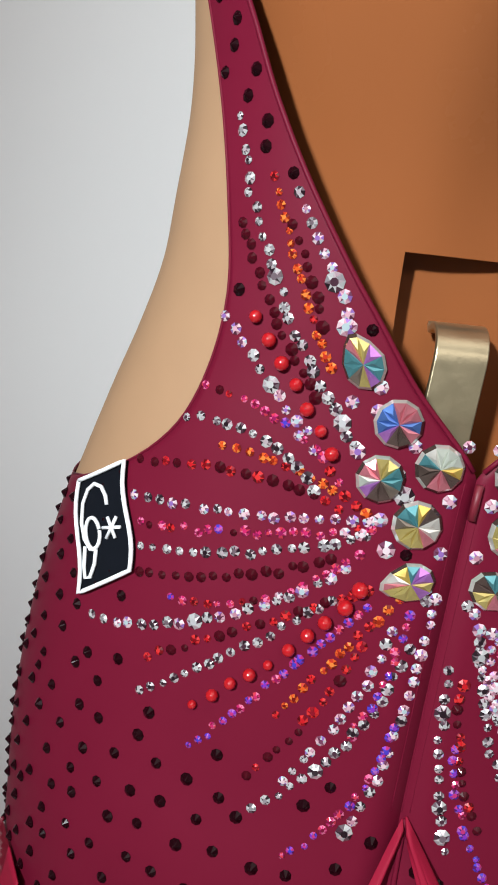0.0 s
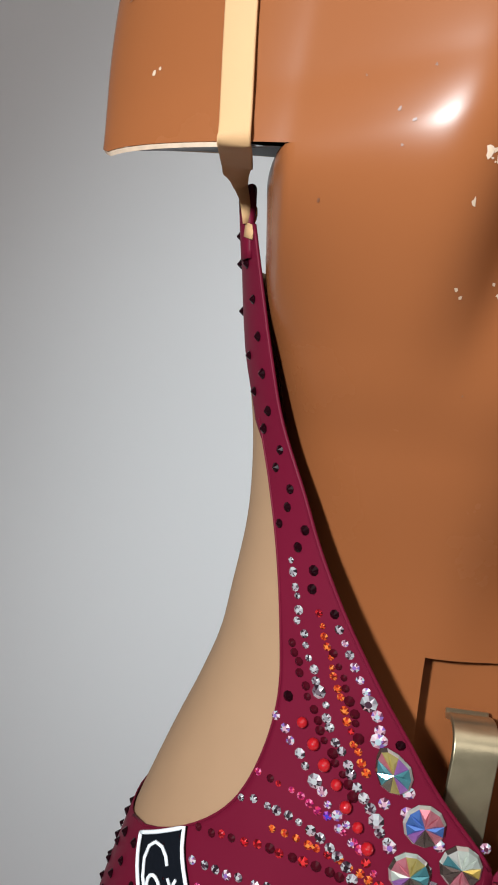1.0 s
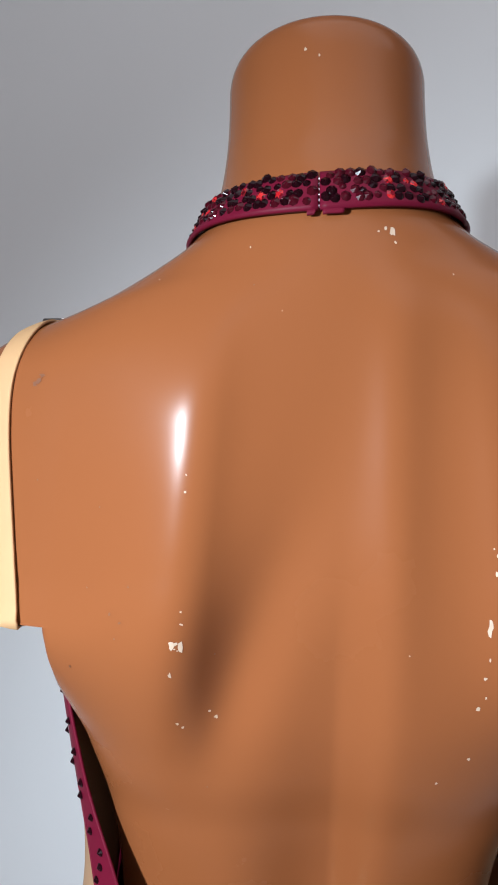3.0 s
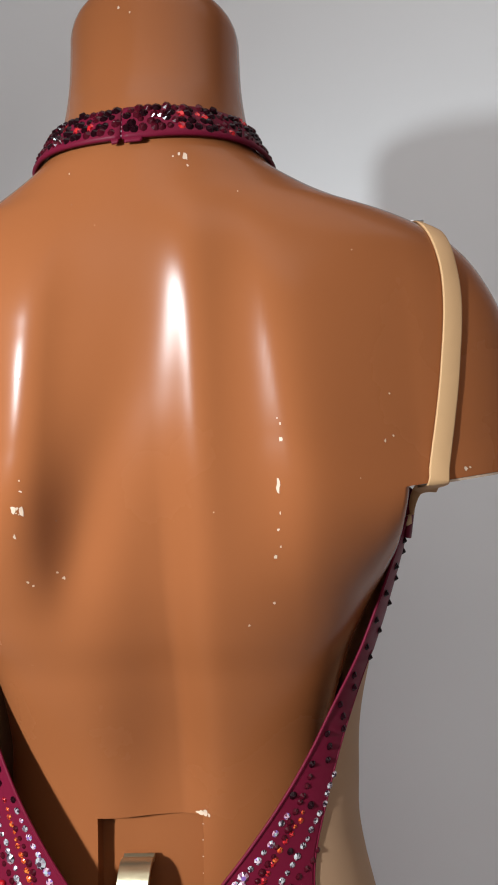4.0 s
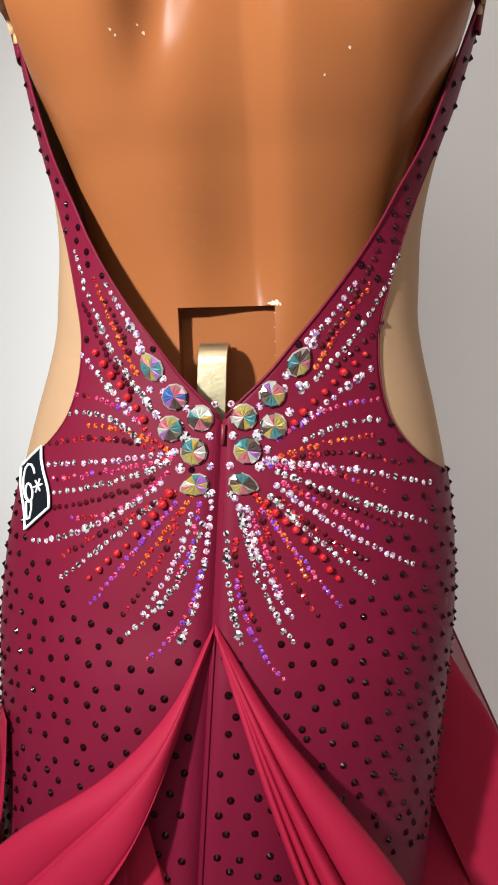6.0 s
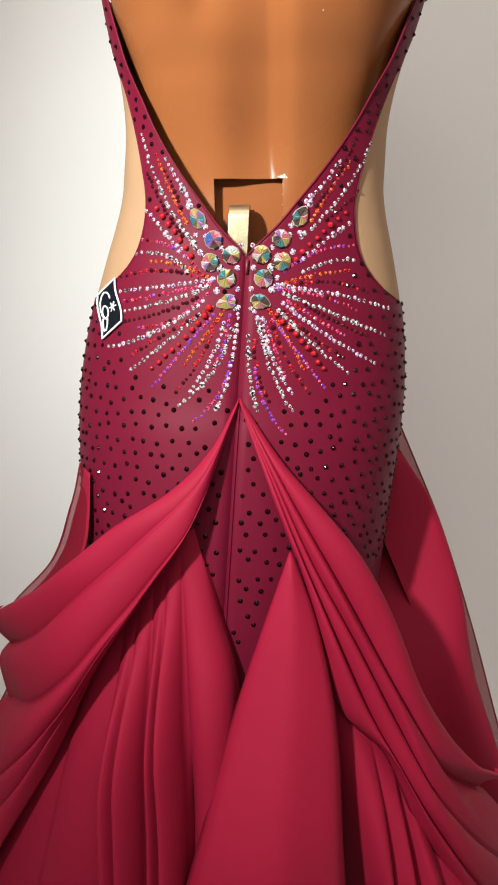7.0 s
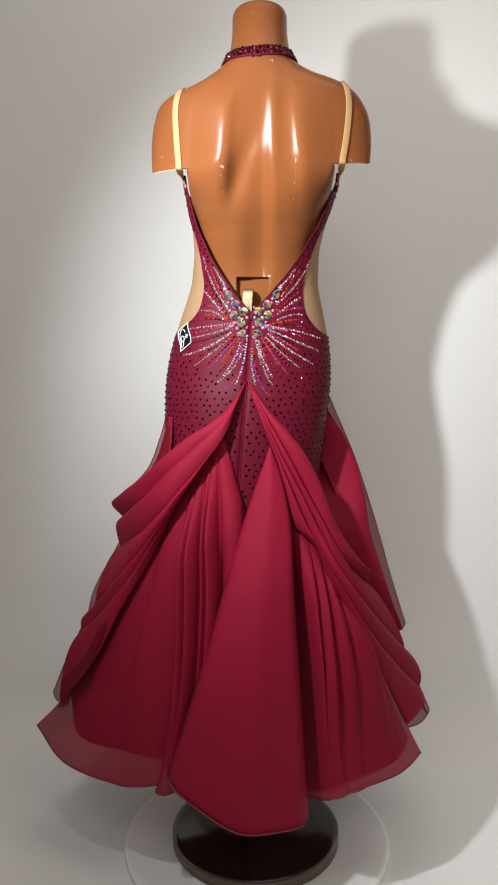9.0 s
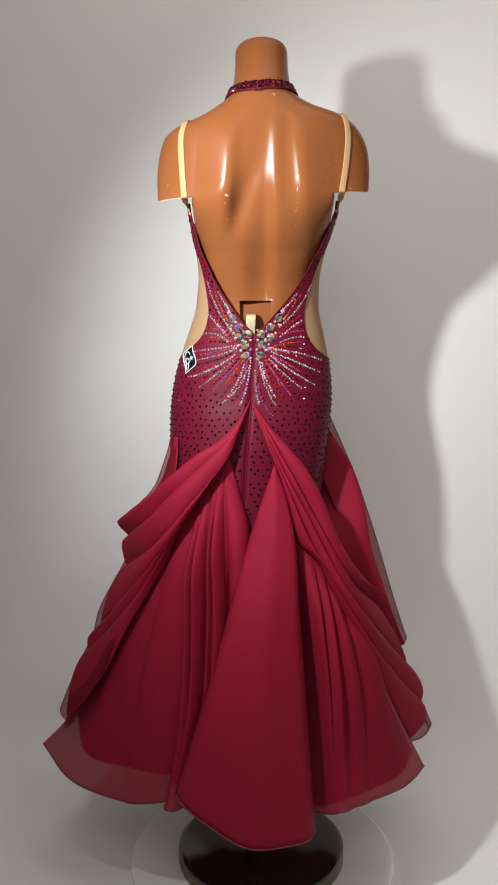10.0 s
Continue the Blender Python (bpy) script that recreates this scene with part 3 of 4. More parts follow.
def strap(q):
    def side_x(z):
        return q * spl(z, [(1.352, .1455), (1.40, .1535), (1.45, .156), (1.495, .147)] if q > 0 else [(1.352, .1465), (1.40, .1492), (1.45, .1495), (1.495, .140)])
    xt = side_x(1.49)
    zt = shoulder_top(xt)
    tip = shell(q * (vee_angle(1.335) + 0.09), 1.326)
    ctrl = [tip + Vector((0.001 * q, -0.004, 0.004)), tip + Vector((0.0022 * q, -0.006, 0.012)), tip + Vector((0.0045 * q, -0.008, 0.018))]
    x = side_x(1.354)
    ctrl.append((x, back_y(x, 1.3545 + lean(x, 1.3545)) - 0.0022, 1.3515 + lean(x, 1.352)))
    for k in range(15):
        t = math.pi / 2 * k / 14
        z = 1.3575 + (zt - 0.0006 - 1.3575) * math.sin(t) ** 0.8
        x = side_x(z)
        ctrl.append((x, back_y(x, z + lean(x, z)) - 0.0016 * math.cos(t), z + lean(x, z) + 0.0016 * math.sin(t)))
    yc, zc = -0.006, zt + lean(xt, zt)
    ctrl += [(xt, yc, zc + 0.0022), (xt - 0.002 * q, yc + 0.018, zc - 0.002), (xt - 0.003 * q, yc + 0.04, zc - 0.012), (xt - 0.004 * q, yc + 0.06, zc - 0.03)]
    path = [curve3(ctrl, k / 90) for k in range(91)]
    rows = []
    for i, p in enumerate(path):
        d = (path[min(i+1, 90)] - path[max(i-1, 0)]).normalized()
        low = max(0, 1 - i / 11)
        side = Vector((1, 0, 0)).lerp(Vector((1, -0.5 * q, 0)), low)
        zz = min(max(p.z, 1.364 + lean(p.x, 1.364)), zc - 0.014)
        near_top = 1 if p.y > yc else min(1, max(0, (p.z - zc + 0.03) / 0.03))
        side.y += (back_y(p.x + 0.005, zz) - back_y(p.x - 0.005, zz)) / 0.01 * (1 - low) * (1 - near_top)
        side.z += ((shoulder_top(xt + 0.005) - shoulder_top(xt - 0.005)) / 0.01 + (0.039 if q < 0 else 0.015)) * near_top
        side = (side - d * side.dot(d)).normalized()
        w = 0.0058 - 0.0046 * low ** 0.8
        out = side.cross(d) * (1 if side.cross(d).y < 0 else -1)
        rows.append([p + side * w * f + out * 0.0005 * (1 - f * f) for f in (-1, -0.9, -0.4, 0.4, 0.9, 1)])
    gsheet("shoulder_strap", rows, ELASTIC, "beige elastic strap", 0.0013)
    c = Vector((xt - 0.006 * q, yc + 0.001, zc + 0.0025))
    gtube("strap_slider", [c + Vector((-0.008, -0.004, 0.003)), c + Vector((0.008, -0.004, 0.003)), c + Vector((0.008, 0.004, 0.004)), c + Vector((-0.008, 0.004, 0.004)), c + Vector((-0.008, -0.004, 0.003))], 0.0011, CHROME, "small chrome slider")
    top = tip + Vector((0, 0, 0.009))
    ring = [top + Vector((0.0025 * math.cos(a), 0.0, 0.005 * math.sin(a))) for a in np.linspace(0, 2 * math.pi, 14)]
    gtube("strap_ring", ring, 0.0008, CHROME, "clear strap ring")


strap(-1)
strap(1)

# ---------- skirt ----------
def ease(x, a, b):
    t = min(1, max(0, (x - a) / (b - a)))
    return t * t * (3 - 2 * t)


AXIS = Vector((-0.02, 0.07, 0))


def cloth(guides, bulges, nrows=70, cols=14, grow=0.35, ends=((0, 1), (1, 1)), inset=0.0, tips=0.0, sag=0.0, lean=1.0, turn_back=0.0, wrinkle=0.0012, crease=0.6, fade=0.0, pleats=()):
    """Rows of a draped cloth laid across guide curves; between two guides it swells into a fold of the given height."""
    n = len(guides)
    rows = []
    for i in range(nrows + 1):
        g = [curve3(c, i / nrows * (spl(q / (n - 1), ends) + 0.012 * math.sin(5 * q))) if inset else curve3(c, i / nrows) for q, c in enumerate(guides)]
        s = i / nrows
        row = []
        for k in range((n - 1) * cols + 1):
            j = min(k // cols, n - 2)
            t = (k - j * cols) / cols
            # smooth across the guides
            p = Vector([spl(j + t, [(q, g[q][c]) for q in range(n)]) for c in range(3)])
            away = Vector((p.x - AXIS.x, p.y - AXIS.y, 0)).normalized()
            fold = math.sin(math.pi * t ** lean) ** crease
            out = bulges[j] * fold * ease(s, 0.0, grow) * (1 - fade * ease(s, 0.35, 0.9)) - inset
            for c in (pleats[j] if pleats else ()):
                # narrow valleys pressed into the fold, opening towards the hem
                out -= 0.020 * math.exp(-((t - c) / (0.085 + 0.07 * s)) ** 2) * ease(s, 0.02, 0.25) * (1 - 0.75 * ease(s, 0.55, 1.0))
            ripple = noise.noise(Vector((7 * p.x, 7 * p.y, 3.0 * p.z))) + 0.5 * noise.noise(Vector((22 * p.x, 22 * p.y, 7 * p.z + 3)))
            out += wrinkle * 2.5 * ripple * ease(s, 0, 0.3)
            p += away * out
            if tips:
                p.x += math.copysign(tips, away.x) * fold * ease(s, 0.78, 1.0)
            p.z -= sag * math.sin(math.pi * t) * ease(s, 0.6, 1.0)
            row.append(p)
        rows.append(row)
    if turn_back:
        # the ends roll round and out of sight
        last, before = rows[-1], rows[-4]
        for k in range(1, 7):
            a = math.pi * k / 6
            new_row = []
            for p, q in zip(last, before):
                d = (p - q)
                d.y = 0
                d.normalize()
                new_row.append(p + d * turn_back * 0.45 * math.sin(a) + Vector((0, turn_back * (1 - math.cos(a)), 0)))
            rows.append(new_row)
    return rows


def smooth_line(pts, times=3):
    pts = [Vector(p) for p in pts]
    for _ in range(times):
        pts = [pts[0]] + [(a + b * 2 + c) / 4 for a, b, c in zip(pts, pts[1:], pts[2:])] + [pts[-1]]
    return pts


# the far side of the skirt, towards the wall
def far_side(v, deg, inset=0.0):
    a = radians(deg)
    top = shell(a, 0.80, 0.004)
    r = spl(deg, [(85, .335), (110, .345), (180, .30), (250, .39), (272, .415)]) - inset
    hem = Vector((AXIS.x + r * math.sin(a), AXIS.y - r * math.cos(a), 0.285 + 0.01 * math.sin(4 * a)))
    p = top.lerp(hem, v)
    w = (0.012 * math.sin(13 * a) + 0.006 * math.sin(29 * a + 1)) * v
    return p + Vector((math.sin(a), -math.cos(a), 0)) * w


degs = np.linspace(88, 272, 150)
rows = [[far_side(v, d) for d in degs] for v in np.linspace(0, 1, 40)]
gsheet("skirt_front", rows, LINING, "deep red skirt lining", 0.0008)
gtube("hem_cord", rows[-1], 0.0016, CORD)

# the flared skirt to both sides of the zip's end
LEFT_SKIRT = [[(-0.188, 0.040, 0.823), (-0.273, 0.050, 0.639), (-0.339, 0.050, 0.463), (-0.413, 0.050, 0.313), (-0.465, 0.040, 0.257)],
     [(-0.164, -0.020, 0.798), (-0.230, -0.030, 0.647), (-0.286, -0.035, 0.494), (-0.344, -0.040, 0.326), (-0.389, -0.040, 0.223)],
     [(-0.145, -0.045, 0.790), (-0.186, -0.065, 0.656), (-0.223, -0.080, 0.511), (-0.256, -0.090, 0.341), (-0.275, -0.090, 0.209)],
     [(-0.130, -0.055, 0.781), (-0.141, -0.085, 0.661), (-0.148, -0.105, 0.520), (-0.158, -0.120, 0.357), (-0.181, -0.125, 0.232)],
     [(-0.104, -0.055, 0.818), (-0.103, -0.085, 0.703), (-0.104, -0.105, 0.573), (-0.114, -0.125, 0.402), (-0.136, -0.130, 0.234)],
     [(-0.080, -0.055, 0.849), (-0.072, -0.080, 0.733), (-0.067, -0.100, 0.614), (-0.071, -0.120, 0.485), (-0.080, -0.130, 0.235)],
     [(-0.067, -0.052, 0.856), (-0.048, -0.064, 0.788), (-0.030, -0.075, 0.724), (-0.023, -0.090, 0.580), (-0.013, -0.120, 0.230)]]
RIGHT_SKIRT = [[(0.028, -0.070, 0.784), (0.039, -0.070, 0.695), (0.054, -0.080, 0.577), (0.069, -0.090, 0.421), (0.080, -0.100, 0.196)],
     [(0.084, -0.085, 0.688), (0.094, -0.105, 0.626), (0.100, -0.125, 0.540), (0.110, -0.140, 0.443), (0.128, -0.150, 0.224)],
     [(0.125, -0.080, 0.646), (0.136, -0.100, 0.584), (0.151, -0.115, 0.516), (0.169, -0.125, 0.417), (0.190, -0.130, 0.236)],
     [(0.169, -0.060, 0.582), (0.188, -0.075, 0.513), (0.212, -0.080, 0.440), (0.235, -0.085, 0.356), (0.260, -0.085, 0.241)],
     [(0.191, 0.000, 0.542), (0.225, 0.000, 0.441), (0.257, -0.010, 0.355), (0.280, -0.020, 0.297), (0.305, -0.025, 0.247)]]
LEFT_HANG = dict(bulges=(0.0, 0.0, 0.008, 0.044, 0.044, 0.032), cols=28, grow=0.3, lean=1.25, crease=0.45, pleats=((), (), (), (0.52,), (0.45,), ()))
RIGHT_HANG = dict(bulges=(0.026, 0.018, 0.014, 0.003), cols=28, grow=0.3, lean=1.25, crease=0.45, fade=0.85, pleats=((), (0.5,), (), ()))
for guides, hang, ends in ((LEFT_SKIRT, LEFT_HANG, [(0, 0.86), (0.12, 0.92), (0.3, 0.90), (1, 0.95)]), (RIGHT_SKIRT, RIGHT_HANG, [(0, 0.99), (0.5, 0.975), (0.85, 0.93), (1, 0.90)])):
    rows = cloth(guides, nrows=80, **hang)
    gsheet("skirt_overlayer", rows, CHIFFON, "sheer crimson chiffon skirt layer", 0)
    gtube("hem_cord", smooth_line(rows[-1]), 0.0016, CORD)
    gsheet("skirt_lining", cloth(guides, nrows=70, ends=ends, inset=0.010, **hang), LINING, "deep red skirt lining", 0.0008)


def panel(name, left, right, bulge, mat, cols=44, nrows=50, hem_drop=0.0, ripple=0.0, waves=5, label=""):
    """A hanging cloth panel between two edge curves, rounded towards the viewer of the back."""
    rows = []
    for i in range(nrows + 1):
        v = i / nrows
        a, b = curve3(left, v), curve3(right, v)
        row = []
        for k in range(cols + 1):
            u = k / cols
            p = a.lerp(b, u)
            out = bulge * math.sin(math.pi * u) ** 0.8 * v ** 0.6
            out += ripple * math.sin(2 * math.pi * waves * u + 0.7) * v
            out += 0.003 * noise.noise(Vector((6 * p.x, 2.0 * p.z, 4.2))) * v
            out -= 0.02 * (max(0, 1 - u / 0.07) ** 2 + max(0, (u - 0.93) / 0.07) ** 2) * v
            p.y -= out
            p.z -= hem_drop * math.sin(math.pi * u) * max(0, v - 0.6) / 0.4
            row.append(p)
        rows.append(row)
    gsheet(name, rows, mat, label, 0.0008)
    gtube("hem_cord", rows[-1], 0.0016, CORD)


GODET = [[(0.016, -0.085, 0.845), (-0.029, -0.105, 0.718), (-0.063, -0.135, 0.603), (-0.114, -0.165, 0.431), (-0.167, -0.175, 0.272)],
     [(0.017, -0.085, 0.845), (0.038, -0.095, 0.787), (0.054, -0.115, 0.705), (0.059, -0.140, 0.596), (0.069, -0.155, 0.449), (0.085, -0.165, 0.191)]]
panel("back_godet", GODET[0], GODET[1], 0.045, SWAG, hem_drop=0.030, ripple=0.003, waves=2.2, label="plain flared crimson back panel")

# drapes hanging at the hips behind the swags
HIP_DRAPE = [[(0.080, 0.120, 0.879), (0.091, 0.110, 0.815), (0.107, 0.080, 0.738), (0.136, 0.000, 0.675), (0.190, -0.010, 0.601), (0.249, 0.020, 0.479)],
     [(0.120, 0.120, 0.890), (0.154, 0.100, 0.842), (0.165, 0.070, 0.752), (0.185, 0.030, 0.657), (0.231, 0.040, 0.541), (0.266, 0.060, 0.463)],
     [(0.130, 0.130, 0.905), (0.171, 0.110, 0.835), (0.196, 0.080, 0.739), (0.207, 0.070, 0.660), (0.232, 0.050, 0.573), (0.270, 0.060, 0.458)]]
gsheet("side_drape", cloth(HIP_DRAPE, (-0.034, 0.014), 50, 16), SWAG, "crimson drape falling from the hip")
SHEER_DRAPE = [[(0.126, 0.120, 0.913), (0.158, 0.120, 0.832), (0.173, 0.110, 0.745), (0.202, 0.100, 0.600), (0.265, 0.100, 0.436)],
     [(0.135, 0.130, 0.930), (0.185, 0.130, 0.813), (0.228, 0.130, 0.683), (0.264, 0.130, 0.562), (0.298, 0.120, 0.456)]]
rows = cloth(SHEER_DRAPE, (0.008,), 50, 24, sag=0.004)
gsheet("sheer_drape", rows, VEIL, "single sheer crimson chiffon layer", 0)
gtube("hem_cord", smooth_line(rows[-1]), 0.0012, CORD)
gtube("hem_cord", [r[-1] for r in rows], 0.0009, CORD)
SMALL_DRAPE = [[(-0.187, 0.030, 0.896), (-0.200, 0.040, 0.851), (-0.225, 0.050, 0.791), (-0.268, 0.050, 0.745)],
     [(-0.170, 0.000, 0.893), (-0.172, -0.010, 0.829), (-0.193, -0.010, 0.791), (-0.233, 0.000, 0.749)]]
rows = cloth(SMALL_DRAPE, (0.008,), 30, 20)
gsheet("sheer_drape", rows, VEIL, "single sheer crimson chiffon layer", 0)
gtube("hem_cord", [r[0] for r in rows], 0.0009, CORD)
gsheet("side_drape", [r[9:] for r in cloth(SMALL_DRAPE, (0.006,), 30, 20)], SWAG, "crimson drape falling from the hip")
UNDER_VEIL = [[(-0.259, 0.070, 0.705), (-0.295, 0.080, 0.632), (-0.353, 0.090, 0.527), (-0.366, 0.080, 0.476), (-0.404, 0.060, 0.395), (-0.427, 0.040, 0.335)],
     [(-0.209, -0.020, 0.700), (-0.228, -0.040, 0.639), (-0.271, -0.050, 0.554), (-0.302, -0.060, 0.492), (-0.339, -0.050, 0.410), (-0.399, -0.020, 0.335)]]
rows = cloth(UNDER_VEIL, (0.006,), 50, 16)
gsheet("sheer_drape", rows, VEIL, "single sheer crimson chiffon layer", 0)
gtube("hem_cord", [r[0] for r in rows] + rows[-1][1:], 0.0010, CORD)
CORNER_VEIL = [[(0.184, -0.070, 0.500), (0.240, -0.050, 0.389), (0.280, -0.020, 0.294)],
     [(0.254, 0.050, 0.469), (0.310, 0.070, 0.355), (0.340, 0.070, 0.288)]]
rows = cloth(CORNER_VEIL, (0.006,), 30, 16, sag=0.006)
gsheet("sheer_drape", rows, VEIL, "single sheer crimson chiffon layer", 0)
gtube("hem_cord", [r[-1] for r in rows] + rows[-1][::-1][1:], 0.0012, CORD)

# the draped bands that part below the zip
LEFT_SWAG = [[(-0.027, -0.026, 0.966), (-0.050, -0.046, 0.926), (-0.085, -0.055, 0.891), (-0.137, -0.054, 0.857), (-0.181, -0.045, 0.820), (-0.226, -0.005, 0.778), (-0.296, 0.065, 0.724)],
     [(-0.027, -0.029, 0.964), (-0.059, -0.060, 0.901), (-0.115, -0.066, 0.845), (-0.169, -0.060, 0.795), (-0.224, -0.020, 0.738), (-0.278, 0.060, 0.689)],
     [(-0.028, -0.030, 0.962), (-0.066, -0.068, 0.866), (-0.099, -0.076, 0.821), (-0.135, -0.080, 0.777), (-0.177, -0.078, 0.728), (-0.228, -0.035, 0.676), (-0.285, 0.055, 0.629)],
     [(-0.028, -0.030, 0.961), (-0.068, -0.068, 0.862), (-0.102, -0.080, 0.814), (-0.143, -0.084, 0.755), (-0.182, -0.082, 0.697), (-0.235, -0.058, 0.633), (-0.337, 0.040, 0.508)],
     [(-0.028, -0.030, 0.960), (-0.070, -0.068, 0.858), (-0.106, -0.080, 0.808), (-0.148, -0.082, 0.744), (-0.188, -0.080, 0.681), (-0.252, -0.060, 0.590), (-0.363, 0.030, 0.460)],
     [(-0.028, -0.030, 0.959), (-0.072, -0.068, 0.854), (-0.112, -0.080, 0.801), (-0.157, -0.078, 0.728), (-0.195, -0.072, 0.653), (-0.262, -0.064, 0.543), (-0.330, -0.040, 0.423), (-0.406, 0.010, 0.325)]]
gsheet("hip_swag", cloth(LEFT_SWAG, (0.011, 0.015, 0.013, 0.012, 0.010), 90, 18, 0.75, tips=0.003, lean=0.75, turn_back=0.008, wrinkle=0.0022, crease=0.7), SWAG,
       "crimson georgette swag draped to the side in broad folds")
RIGHT_SWAG = [[(-0.026, -0.026, 0.967), (0.008, -0.045, 0.917), (0.041, -0.053, 0.878), (0.075, -0.058, 0.834), (0.102, -0.062, 0.783), (0.132, -0.060, 0.704), (0.186, -0.040, 0.620), (0.219, -0.015, 0.590)],
     [(-0.026, -0.029, 0.965), (0.006, -0.055, 0.906), (0.039, -0.068, 0.845), (0.079, -0.076, 0.769), (0.115, -0.082, 0.698), (0.146, -0.075, 0.639), (0.197, -0.020, 0.577)],
     [(-0.026, -0.030, 0.963), (0.005, -0.060, 0.898), (0.035, -0.075, 0.831), (0.069, -0.085, 0.766), (0.104, -0.092, 0.695), (0.139, -0.098, 0.630), (0.195, -0.060, 0.545), (0.280, 0.040, 0.426)],
     [(-0.025, -0.030, 0.961), (0.004, -0.062, 0.893), (0.030, -0.078, 0.826), (0.059, -0.090, 0.756), (0.091, -0.098, 0.686), (0.129, -0.105, 0.616), (0.188, -0.080, 0.515), (0.306, 0.035, 0.349)],
     [(-0.025, -0.030, 0.959), (0.002, -0.064, 0.888), (0.026, -0.080, 0.824), (0.042, -0.090, 0.771), (0.059, -0.095, 0.706), (0.096, -0.097, 0.668), (0.124, -0.104, 0.606), (0.181, -0.092, 0.503), (0.276, -0.030, 0.306)]]
gsheet("hip_swag", cloth(RIGHT_SWAG, (0.014, 0.013, 0.012, 0.014), 90, 18, 0.35, tips=0.003, lean=0.8, turn_back=0.004), SWAG,
       "crimson georgette swag draped to the side in broad folds")


# ---------- stones ----------
def gem_mesh(name, mat, sides=8, table=0.42, height=0.46, pearl=False, split=True):
    """A cut stone of unit radius, flat side at z = 0."""
    bm = bmesh.new()
    if pearl:
        bmesh.ops.create_uvsphere(bm, u_segments=10, v_segments=6, radius=1, matrix=Matrix.Translation((0, 0, 0.6)))
    else:
        def ring(r, z, o=0.0):
            return [bm.verts.new((r * math.cos(2*math.pi*(i+o)/sides), r * math.sin(2*math.pi*(i+o)/sides), z)) for i in range(sides)]
        a, b, c = ring(0.94, 0.0), ring(1.0, 0.10), ring(table, height, 0.5)
        for i in range(sides):
            j = (i + 1) % sides
            bm.faces.new((a[i], a[j], b[j], b[i]))
            bm.faces.new((b[i], b[j], c[i]))
            bm.faces.new((b[j], c[j], c[i]))
        bm.faces.new(c)
        # facets are parted so that each gets its own painted glint
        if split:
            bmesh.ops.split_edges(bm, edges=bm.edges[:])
    me = bpy.data.meshes.new(name)
    bm.to_mesh(me)
    bm.free()
    me.materials.append(mat)
    if pearl:
        me.polygons.foreach_set("use_smooth", [True] * len(me.polygons))
    return me


def crystal_mesh(name, drop=False, sides=11):
    """A large foiled crystal: two rows of facets round a point, in a thin rim."""
    bm = bmesh.new()

    def ring(r, z, o=0.0):
        out = []
        for i in range(sides):
            a = 2 * math.pi * (i + o) / sides
            x, y = r * math.cos(a), r * math.sin(a)
            if drop:
                y *= 1.25
                if y > 0:
                    x *= 1 - 0.42 * (y / 1.25) ** 1.3
                    y *= 1.22
            out.append(bm.verts.new((x, y, z)))
        return out
    # a thin rim, then long wedges that meet in the middle, each of one colour and cut into three facets
    pick = random.Random(name)
    a, b, c, e = ring(0.97, 0), ring(1, 0.12), ring(0.88, 0.32), ring(0.46, 0.50, 0.5)
    tip = bm.verts.new((0, 0, 0.45))
    tone = 0
    for i in range(sides):
        j = (i + 1) % sides
        if pick.random() < 0.75:
            tone = pick.randrange(len(AURORA))
        faces = [bm.faces.new(f) for f in ((c[i], c[j], e[i]), (c[j], tip, e[i]), (tip, c[i], e[i]))]
        rim = [bm.faces.new(f) for f in ((a[i], a[j], b[j], b[i]), (b[i], b[j], c[j], c[i]))]
        for f in faces:
            f.material_index = tone
        for f in rim:
            f.material_index = pick.choice((2, 5, 9))
    me = bpy.data.meshes.new(name)
    bm.to_mesh(me)
    bm.free()
    for m in AURORA:
        me.materials.append(m)
    return me


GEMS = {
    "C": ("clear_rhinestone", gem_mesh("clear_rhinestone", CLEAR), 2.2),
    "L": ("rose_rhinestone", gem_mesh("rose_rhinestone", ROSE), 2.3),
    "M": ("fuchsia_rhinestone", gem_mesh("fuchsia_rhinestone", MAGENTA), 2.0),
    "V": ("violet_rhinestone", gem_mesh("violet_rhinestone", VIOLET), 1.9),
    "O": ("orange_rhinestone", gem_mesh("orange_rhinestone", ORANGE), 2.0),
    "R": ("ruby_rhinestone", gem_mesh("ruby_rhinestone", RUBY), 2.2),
    "D": ("garnet_rhinestone", gem_mesh("garnet_rhinestone", GARNET, split=False, table=0.22, height=0.72), 2.2),
    "K": ("dark_rhinestone", gem_mesh("dark_rhinestone", JET, split=False, table=0.14, height=0.85), 2.3),
    "P": ("red_pearl", gem_mesh("red_pearl", PEARL, pearl=True), 2.75),
}
rnd = random.Random(11)
placed = []


def set_gem(me, name, base, normal, r, spin, parent, squash=1.0):
    z = normal.normalized()
    y = (Vector((0, 0, 1)) - z * z.z).normalized()
    x = y.cross(z)
    m = Matrix((x, y, z)).transposed().to_4x4()
    ob = new(name, me)
    ob.parent = parent
    ob.matrix_basis = Matrix.Translation(base) @ m @ Matrix.Rotation(spin, 4, "Z") @ Matrix.Diagonal((r, r, r * squash, 1))
    return ob


def stone(kind, u, z, r=None):
    name, me, size = GEMS[kind]
    a = angle_at(u, z)
    p = shell(a, z, 0.0005)
    set_gem(me, name, p, shell_normal(a, z), (r or size) * 0.001, rnd.uniform(0, 6.3), bodice)
    placed.append((u, z))


